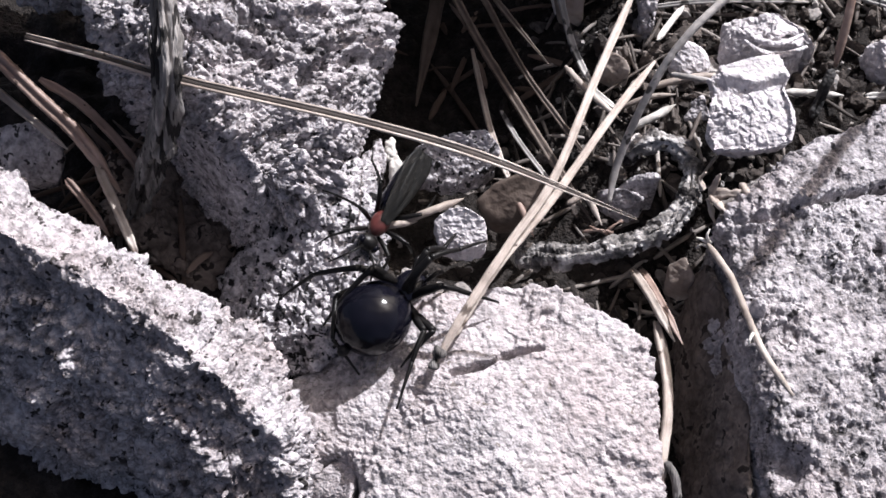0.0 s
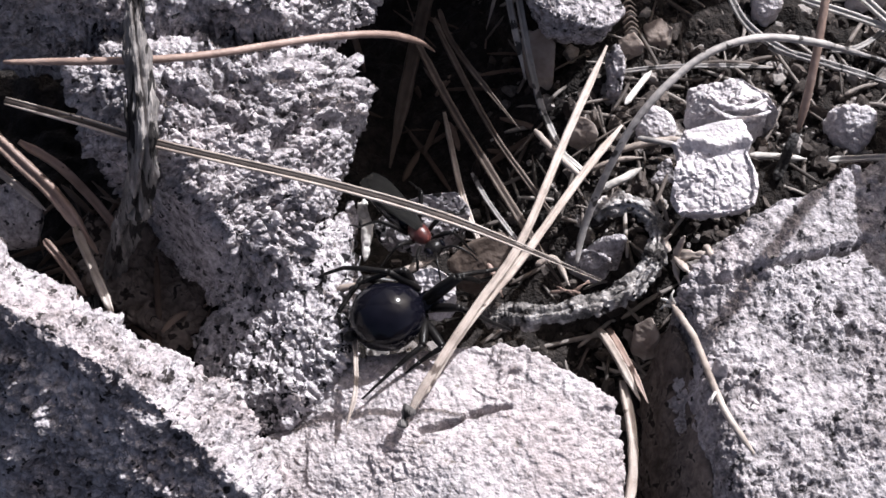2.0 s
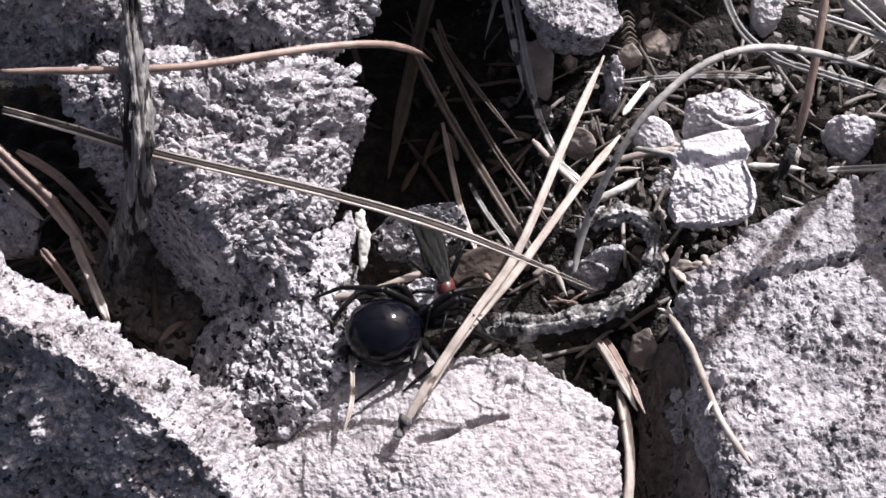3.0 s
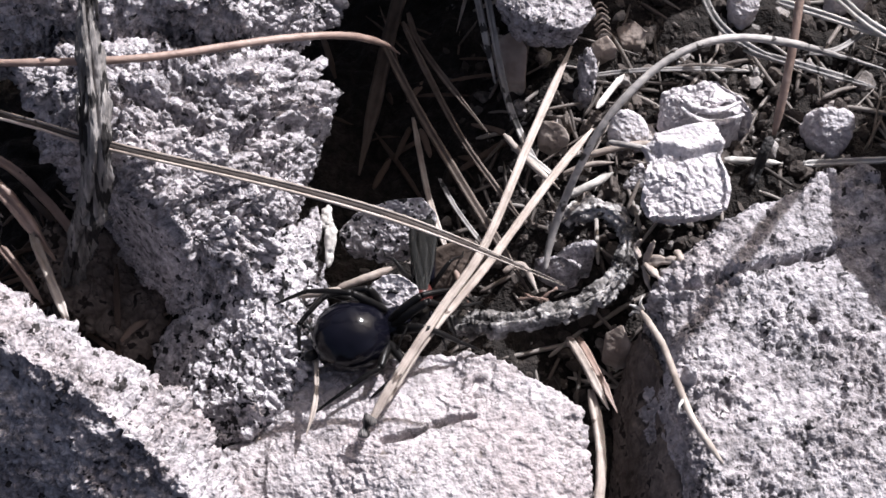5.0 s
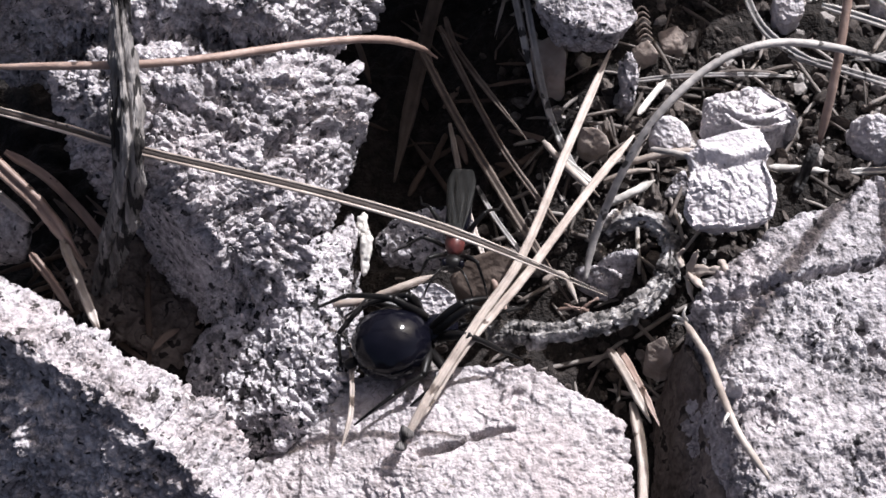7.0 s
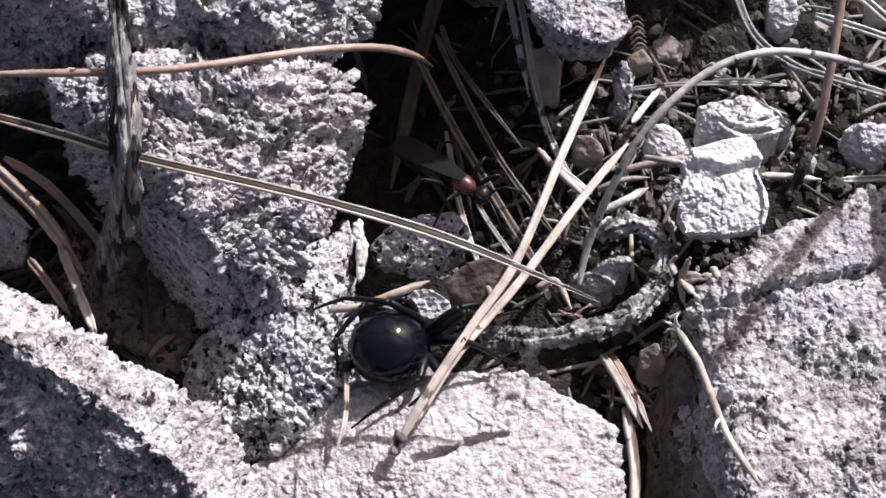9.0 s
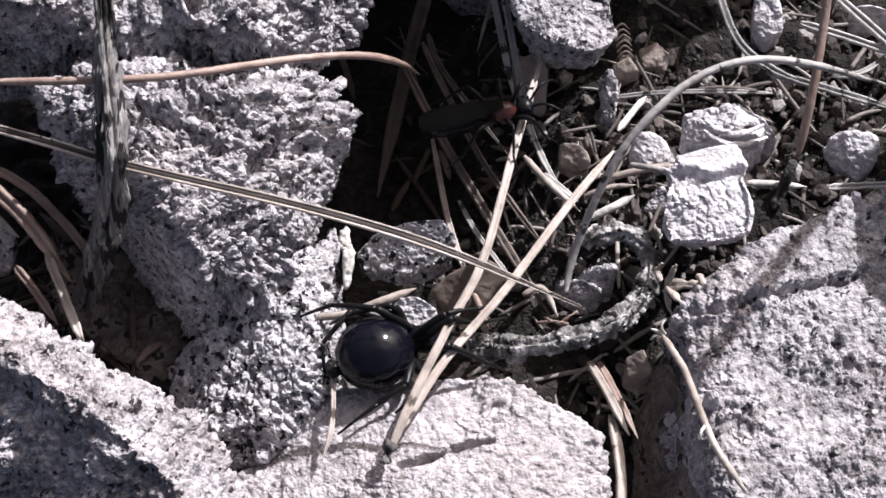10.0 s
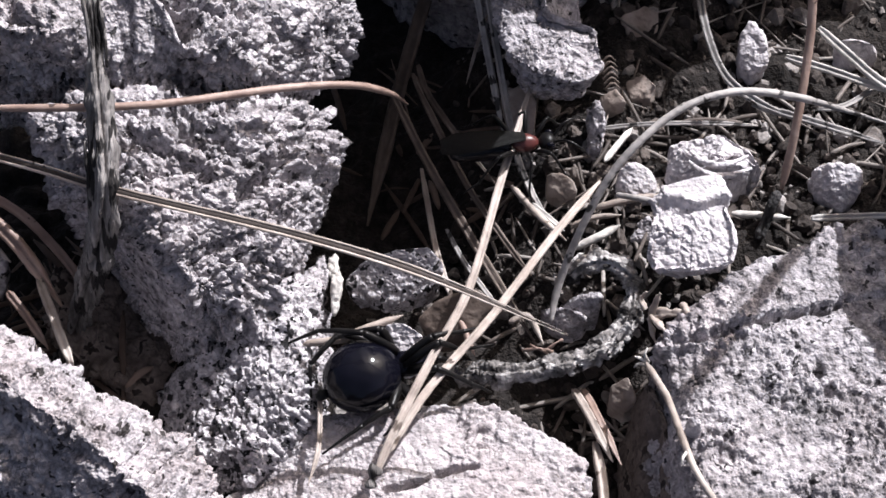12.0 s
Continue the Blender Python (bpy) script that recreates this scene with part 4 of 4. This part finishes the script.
for i, (pts, w) in enumerate((
        ([(32.4, 3.0, 8.0), (34.6, 2.6, 9.0), (37.0, 2.3, 9.0)], 0.85), ([(32.6, 3.0, 8.0), (33.1, 3.8, 10.0), (33.5, 4.1, 11.0)], 0.6), ([(32.7, 2.6, 8.0), (33.5, 0.8, 9.0), (34.1, -0.0, 9.0)], 0.7),
        ([(36.6, 3.4, 9.0), (36.8, 1.8, 10.0), (37.3, 1.8, 9.0)], 1.05), ([(32.3, 3.1, 7.0), (33.0, 1.0, 6.0), (33.7, -0.8, 5.0)], 0.6), ([(32.9, -0.4, 6.0), (34.1, -1.2, 6.0), (34.9, -0.6, 6.0)], 0.7),
        ([(32.0, 4.4, 7.0), (31.5, 5.2, 8.0), (32.1, 5.6, 9.0)], 0.6))):
    v, f = tube(pts, w * 0.85, 20, 12, lambda a: 0.3 + 0.7 * abs(math.sin(a + 0.4 * i)), lambda x: 0.45 + 0.55 * math.sin(math.pi * min(1.0, 0.25 + x)) + 0.12 * math.sin(11 * x + i), rough=w * 0.3, seed=i + 30)
    if sprig is None:
        sprig = thing("dry_sprig", v, f, STRAW, "small bleached dry sprig with curled bracts", "plant")
    else:
        thing("bract", v - np.array(sprig.location) / MM, f, STRAW, "", "", parent=sprig)


scale = None
for i in range(6):
    a = np.array((27.6, 41.1, 10.0)) + np.array((28.0, 37.3, 9.0)) * (i / 5) - np.array((27.6, 41.1, 10.0)) * (i / 5)
    v, f = tube([a, a + (1.0, 0.5, 0.8), a + (2.0, 0.1, 0.2)], 0.22, 10, 7, None, lambda x: 1 - 0.6 * x, rough=0.06, seed=i)
    if scale is None:
        scale = thing("cone_scale", v, f, LEAF_AND_SHADE, "reddish-brown comb-like scrap of a cone", "plant scrap")
    else:
        thing("tooth", v - np.array(scale.location) / MM, f, LEAF_AND_SHADE, "", "", parent=scale)
for i, pts in enumerate(([(17.1, 0.1, 4.0), (19.4, -0.2, 5.0), (20.8, -0.0, 4.0)], [(20.1, 0.1, 4.0), (21.1, 0.6, 5.0), (22.0, 1.1, 5.0)], [(18.1, 0.9, 4.0), (18.8, -0.2, 5.0), (20.1, -0.2, 4.0)])):
    v, f = tube(pts, 0.25, 12, 7, None, lambda x: 0.7 + 0.3 * math.sin(8 * x), rough=0.1, seed=i + 5)
    thing("bark_scrap", v, f, BROWN, "small rusty-brown scrap of bark on the twig", "plant scrap", "rusty scraps")

# ---- loose gravel and crumbs of litter ----
def gravel():
    rng = np.random.RandomState(5)
    d, f = ball(2)
    vs, fs, at = [], [], 0
    while len(vs) < 3600:
        x, y = (rng.uniform(8, 68), rng.uniform(8, 66)) if rng.rand() < 0.62 else (rng.uniform(36, 60), rng.uniform(4, 26)) if rng.rand() < 0.35 else (rng.uniform(-6, 34), rng.uniform(-12, 22))
        r = 0.2 + 1.1 * rng.rand() ** 5
        z = float(ground_height(np.array(x), np.array(y))) + 0.9
        s = d * (r * rng.uniform(0.5, 1.4, 3)) * (1 + 0.6 * value_noise(d * 1.3 + len(vs) * 3.1, 1.0, 2))[:, None]
        turn = np.array(Euler(rng.uniform(0, 6.28, 3)).to_matrix())
        vs.append(s @ turn.T + (x, y, z + r * 0.4))
        fs.append(f + at)
        at += len(d)
    m = material("gravel_grit", [(0.015, 0.012, 0.011), (0.045, 0.036, 0.032), (0.10, 0.082, 0.073), (0.42, 0.39, 0.375)], 900, 0.85, 0.3, 1500, broad=0.75, spread=0.95, island=True)
    ob = new("gravel", mesh_of("gravel", np.concatenate(vs), np.concatenate(fs), m, False))
    tagged(ob, "loose brown and pale gravel grit in the litter", "gravel", "", "stuff")


def needle_litter():
    rng = np.random.RandomState(11)
    vs, fs, at = [], [], 0
    for k in range(230):
        x, y = (rng.uniform(12, 68), rng.uniform(14, 66)) if k % 4 else (rng.uniform(8, 36), rng.uniform(-8, 22))
        a, n = rng.uniform(0, math.pi), rng.uniform(3, 14)
        z = float(ground_height(np.array(x), np.array(y))) + rng.uniform(0.8, 2.4)
        lean, bow = rng.uniform(-0.2, 0.2), rng.uniform(-0.3, 0.3)
        c, s = math.cos(a), math.sin(a)
        v, f = tube([(x - c * n / 2, y - s * n / 2, z - lean * n / 2), (x - s * bow, y + c * bow, z + 0.2), (x + c * n / 2, y + s * n / 2, z + lean * n / 2)],
                    rng.uniform(0.12, 0.33), 10, 7, None, lambda u: min(1.0, 0.5 + 4 * u, 0.3 + 4 * (1 - u)))
        vs.append(v)
        fs.append(f + at)
        at += len(v)
    m = material("old_needle_bits", [(0.03, 0.025, 0.022), (0.11, 0.09, 0.08), (0.40, 0.36, 0.33)], 900, 0.65, 0.1, 2000, broad=0.7, spread=0.9, island=True)
    ob = new("needle_litter", mesh_of("needle_litter", np.concatenate(vs), np.concatenate(fs), m))
    tagged(ob, "broken grey and brown bits of pine needles", "litter", "", "stuff")


def leaf_litter():
    """Curled brown flakes and needle bits in the shaded gaps."""
    rng = np.random.RandomState(23)
    vs, fs, at = [], [], 0
    for k in range(150):
        x, y = (rng.uniform(-52, -22), rng.uniform(-8, 24)) if k % 6 else (rng.uniform(-10, 16), rng.uniform(28, 56))
        a, n = rng.uniform(0, math.pi), rng.uniform(4, 14)
        z = float(ground_height(np.array(x), np.array(y))) + rng.uniform(1.0, 3.5)
        c, s = math.cos(a), math.sin(a)
        lean = rng.uniform(-0.25, 0.25)
        v, f = tube([(x - c * n / 2, y - s * n / 2, z - lean * n / 2), (x, y, z + rng.uniform(0, 0.8)), (x + c * n / 2, y + s * n / 2, z + lean * n / 2)],
                    rng.uniform(0.15, 0.5), 10, 9, lambda b: 0.35 + 0.65 * abs(math.sin(b)), lambda u: min(1.0, 0.4 + 3 * u, 0.25 + 3 * (1 - u)), rough=0.08, seed=k)
        vs.append(v)
        fs.append(f + at)
        at += len(v)
    m = material("brown_leaf_flakes", [(0.04, 0.026, 0.02), (0.11, 0.075, 0.058), (0.22, 0.16, 0.13)], 500, 0.7, 0.15, 1500, broad=0.7, spread=0.9, island=True)
    ob = new("leaf_litter", mesh_of("leaf_litter", np.concatenate(vs), np.concatenate(fs), m))
    tagged(ob, "dry brown flakes and needle bits in the shaded gaps", "litter", "", "stuff")


needle_litter()
leaf_litter()
gravel()

# ---- the black spider ----
def part(name, v, f, mat, parent, label=""):
    return thing(name, v, f, mat, label, "", parent=parent)


def leg_of(parent, pts, thick, name="leg"):
    """A jointed leg: the thigh is the leg's mesh, shin and foot hang on it."""
    p = [np.array(q, dtype=float) for q in pts]
    base = p[0]
    q = [x - base for x in p]
    arc = lambda a, b, k: [a, (a + b) / 2 + np.array((0, 0, k)), b]
    v, f = tube(arc(q[0], q[1], 0.25), thick / 2, 14, 10, None, lambda x: 0.8 + 0.35 * math.sin(math.pi * x), rough=0.03)
    ob = part(name, v, f, LEGSKIN, parent)
    ob.location = base * MM
    v, f = tube(arc(q[1], q[2], 0.2), thick * 0.38, 12, 8, None, lambda x: 1.0 - 0.3 * x, rough=0.03)
    part("shin", v, f, LEGSKIN, ob)
    if len(q) > 3:
        v, f = tube(arc(q[2], q[3], 0.1), thick * 0.27, 12, 8, None, lambda x: 1.0 - 0.55 * x, rough=0.02)
        part("foot", v, f, LEGSKIN, ob)
    return ob


spider = new("spider")
tagged(spider, "glossy black spider with a round abdomen, lying limp on the stones", "spider")
v, f = lump((4.75, 4.4, 4.05), (0, 0, 0), 6, 3, 0.012, 0.03)
abdomen = part("abdomen", v, f, CHITIN, spider, "round glossy black abdomen")
v, f = lump((0.9, 0.7, 0.6), (-5.0, 0, -0.8), 3)
part("spinneret", v, f, LEGSKIN, abdomen)
v, f = lump((2.5, 1.95, 1.3), (6.2, 0, -0.6), 4, 5, 0.05)
head = part("cephalothorax", v, f, CHITIN, spider)
for y in (-0.6, 0.6):
    v, f = tube([(8.6, y, -0.9), (9.3, y, -1.5), (9.6, y * 0.7, -2.3)], 0.45, 10, 8)
    part("chelicera", v, f, LEGSKIN, head)
    v, f = tube([(8.4, y * 1.8, -0.6), (9.6, y * 2.6, 0.2), (10.6, y * 2.4, -1.0)], 0.28, 12, 8)
    part("palp", v, f, LEGSKIN, head)
SPIDER_LEGS = [
    [(5.3, 1.2, 0.5), (1.9, 3.2, 4.0), (-2.7, 6.3, 3.0), (-6.9, 8.5, -1.0)],
    [(5.0, 2.1, 0.5), (3.9, 3.0, 4.0), (-0.3, 5.1, 2.0), (-2.7, 7.2, -2.0)],
    [(5.1, -0.1, 0.0), (9.2, -0.6, 4.0), (13.2, -0.3, 2.0), (17.4, 0.0, 0.0)],
    [(5.3, -0.8, 0.0), (9.6, -1.7, 4.0), (12.2, -2.1, 1.0), (16.7, -1.8, -1.0)],
    [(5.4, -1.0, -1.0), (8.1, -4.3, 3.0), (11.6, -6.2, 0.0), (13.9, -7.3, -2.0)],
    [(4.7, -1.4, -1.5), (1.7, -5.4, 0.0), (-2.1, -5.7, -1.0), (-7.7, -6.5, -2.5)],
    [(4.1, -1.4, -1.5), (4.7, -6.9, 0.0), (1.7, -6.8, -2.0), (-0.4, -7.1, -3.0)],
    [(5.1, 2.6, -1.0), (-0.1, 6.2, 1.0), (-4.9, 4.1, 0.0), (-6.5, 0.1, -3.0)]]
spider_legs = [leg_of(spider, pts, 1.05) for pts in SPIDER_LEGS]

# ---- the spider wasp ----
wasp = new("wasp")
wasp.scale = (1.12, 1.12, 1.12)
tagged(wasp, "black spider-hunting wasp with a red thorax and smoky wings", "wasp")
v, f = lump((1.6, 1.08, 1.1), (0, 0, 0), 4, 2, 0.05)
part("thorax", v, f, RED, wasp, "dull red thorax")
v, f = lump((1.0, 1.2, 1.0), (2.6, 0, -0.1), 4, 4, 0.04)
whead = part("head", v, f, LEGSKIN, wasp)
for y in (-1, 1):
    v, f = lump((0.55, 0.4, 0.7), (2.8, y * 0.9, 0.1), 3)
    part("eye", v, f, CHITIN, whead)
    v, f = tube([(3.3, y * 0.4, 0.3), (4.6, y * 1.3, 1.5), (6.2, y * 2.2, 1.0), (7.0, y * 2.6, 0.0)], 0.16, 16, 7, None, lambda x: 1 - 0.5 * x)
    part("antenna", v, f, LEGSKIN, whead)
v, f = tube([(-1.5, 0, -0.2), (-2.4, 0, -0.3), (-4.5, 0, -0.6), (-7.0, 0, -1.0), (-8.4, 0, -1.4)], 1.35, 30, 16, None,
            lambda x: 0.3 + 0.75 * math.sin(math.pi * min(1, 0.12 + x * 0.88)) ** 0.7, rough=0.04)
part("abdomen", v, f, CHITIN, wasp)
for y in (-1, 1):
    n = 24
    u = np.linspace(0, 1, n)
    mid = np.stack([0.1 - 9.6 * u, y * (0.28 + 0.2 * u), 1.15 + 0.25 * np.sin(3 * u) - 0.9 * u], 1)
    half = 0.25 + 0.9 * np.sin(np.clip(u * 1.12, 0, 1) * math.pi * 0.62) * np.minimum(1, 5 * (1.02 - u)) ** 0.5
    rows = []
    for z in (0.03, -0.03):
        for k in np.linspace(-1, 1, 7):
            rows.append(mid + np.stack([0 * u, k * half, z + 0.04 * np.sin(k * 6 + u * 9)], 1))
    v = np.concatenate(rows)
    f = []
    for s in (0, 7):
        for r in range(6):
            for i in range(n - 1):
                a = (s + r) * n + i
                q = (a, a + 1, a + n + 1, a + n)
                f.append(q if s else q[::-1])
    for r in (0, 6):
        for i in range(n - 1):
            a, b = r * n + i, (r + 7) * n + i
            f.append((a, a + 1, b + 1, b) if r == 0 else (a, b, b + 1, a + 1))
    part("wing", v, np.array(f, dtype=np.int32), WING, wasp, "folded smoky translucent wing")
for y in (-1, 1):
    for base, knee, ankle, toe in (((1.2, 0.8, -0.7), (2.8, 2.6, 0.9), (4.2, 3.6, -1.6), (5.4, 4.0, -2.4)),
                                   ((0.2, 0.9, -0.8), (0.4, 3.4, 1.2), (0.0, 5.4, -1.6), (0.2, 6.8, -2.6)),
                                   ((-1.0, 0.8, -0.8), (-3.2, 3.0, 1.6), (-5.6, 4.2, -1.4), (-7.4, 4.6, -2.6))):
        leg_of(wasp, [(p[0], p[1] * y, p[2]) for p in (base, knee, ankle, toe)], 0.5)

# ---- the needle that the wasp pushes aside ----
tilted = needle([(24.4, 35.0, 10.0), (18.7, 20.2, 9.5), (13.0, 4.5, 9.5), (7.7, -4.4, 9.0), (2.6, -13.0, 8.0), (-0.8, -18.9, 6.0)], 1.18, STRAW, "thick pale pine needle leaning over the others with a knotted foot", blunt=True)

v, f = tube([(-0.1, -17.4, 7.0), (-0.8, -18.4, 6.4), (-1.0, -19.4, 5.6)], 0.8, 14, 12, None, lambda x: 0.75 + 0.3 * math.sin(9 * x), rough=0.3, seed=3)
part("knot", v - np.array(tilted.location) / MM, f, BARK, tilted, "dark knotted foot")


def motions():
    foot = Vector((1.3, -14.9, 7.0)) * MM
    rest = tilted.matrix_world.copy()
    rest.translation = tilted.location

    def swung(a, b):
        return Matrix.Translation(foot) @ pose(0, 0, 0, b, 0, a) @ Matrix.Translation(-foot) @ rest

    walk(tilted, [(0, swung(-1.2, 0)), (2, swung(-1.2, 0)), (6.5, swung(0, 0)), (9.0, swung(0, 0)), (9.2, swung(2.5, 0)), (9.5, swung(6.8, 0)), (12, swung(6.8, 0))])
    walk(spider, [(t, pose(x * MM, y * MM, z * MM, a, b, h)) for t, x, y, z, h, a, b in [
        (0, -8.3, -13.3, 6.5, 48, 0, 0),
        (0.2, -8.7, -13.0, 6.5, 50, 0, 0),
        (0.4, -8.8, -12.5, 6.5, 50, 0, 0),
        (0.6, -8.0, -12.9, 6.8, 46, 0, 0),
        (0.8, -5.4, -9.7, 7.2, 38, 0, 0),
        (1, -5.2, -8.3, 7.4, 34, 0, 0),
        (1.2, -4.4, -8.1, 7.0, 32, 0, 0),
        (1.4, -4.7, -7.0, 7.0, 36, 0, 0),
        (1.6, -4.1, -6.0, 6.8, 34, 0, 0),
        (1.8, -3.9, -4.4, 6.3, 30, 0, 0),
        (2, -3.3, -4.5, 6.0, 28, 0, 0),
        (2.5, -3.6, -5.3, 6.0, 26, 0, 0),
        (3, -3.4, -5.4, 6.0, 25, 0, 0),
        (5, -3.1, -6.3, 6.0, 25, 0, 0),
        (7, -2.6, -5.9, 6.0, 25, 0, 0),
        (9, -2.4, -5.6, 6.0, 25, 0, 0),
        (12, -2.3, -5.1, 6.0, 25, 0, 0)]])
    # the legs sway while the body is tugged, then settle
    for i, (ob, pts) in enumerate(zip(spider_legs, SPIDER_LEGS)):
        at = Vector(pts[0]) * MM
        s = 1 if i % 2 else -1
        sway = [(0, 14 * s, -8), (0.4, 8 * s, -4), (0.8, -16 * s, 10), (1.2, 12 * s, -10), (1.6, -6 * s, 6), (2.0, 5 * s, 2), (2.5, 0, 0), (6.5, 0, 0), (6.8, 3 * s, -2), (7.2, 0, 0), (9.0, 2 * s, 1), (12, 0, 0)]
        walk(ob, [(t, Matrix.Translation(at) @ pose(0, 0, 0, b, 0, a)) for t, a, b in sway])
    walk(wasp, [(t, pose(x * MM, y * MM, z * MM, a, b, h)) for t, x, y, z, h, a, b in [
        (0, -7.6, -0.4, 7.0, 240, -35, 8),
        (0.4, -7.4, -0.2, 7.0, 245, -30, 8),
        (0.8, -3.1, 1.9, 8.0, 272, 0, 0),
        (1.2, -4.4, 3.6, 8.0, 295, 0, 0),
        (1.4, -2.9, 5.3, 8.0, 300, 0, 0),
        (1.6, -1.2, 9.4, 8.0, 295, 0, 0),
        (2, 0.7, 6.4, 8.0, 310, 0, 0),
        (2.5, 2.6, 4.6, 8.0, 300, 0, 0),
        (2.8, 4.0, 1.5, 8.0, 290, 0, 0),
        (3.2, 4.4, 0.0, 7.0, 285, 0, 0),
        (5, 5.6, -0.3, 6.0, 270, 0, 0),
        (5.5, 5.7, -0.1, 6.0, 268, 0, 0),
        (6.5, 5.4, -0.8, 6.0, 268, 0, 0),
        (6.7, 6.0, 3.9, 8.0, 280, 0, 0),
        (6.8, 4.4, 8.0, 8.0, 262, 0, 0),
        (7, 4.9, 7.0, 8.0, 265, 0, 0),
        (7.2, 5.3, 7.5, 8.0, 275, 0, 0),
        (8.8, 4.4, 11.5, 8.0, 300, 0, 0),
        (9, 6.4, 16.4, 8.5, 325, 0, 0),
        (9.1, 9.4, 19.4, 8.8, 335, 0, 0),
        (9.2, 11.2, 22.8, 9.0, 345, 0, 0),
        (9.3, 13.2, 24.4, 11.0, 360, 0, 0),
        (9.5, 13.7, 25.7, 12.0, 372, 0, 0),
        (9.8, 13.1, 26.3, 12.0, 374, 0, 0),
        (10.5, 12.8, 26.0, 12.0, 372, 0, 0),
        (11.5, 13.0, 25.7, 12.0, 371, 0, 0),
        (11.8, 12.8, 26.1, 12.0, 369, 0, 0),
        (12, 17.3, 26.0, 12.0, 366, 0, 0)]])


motions()
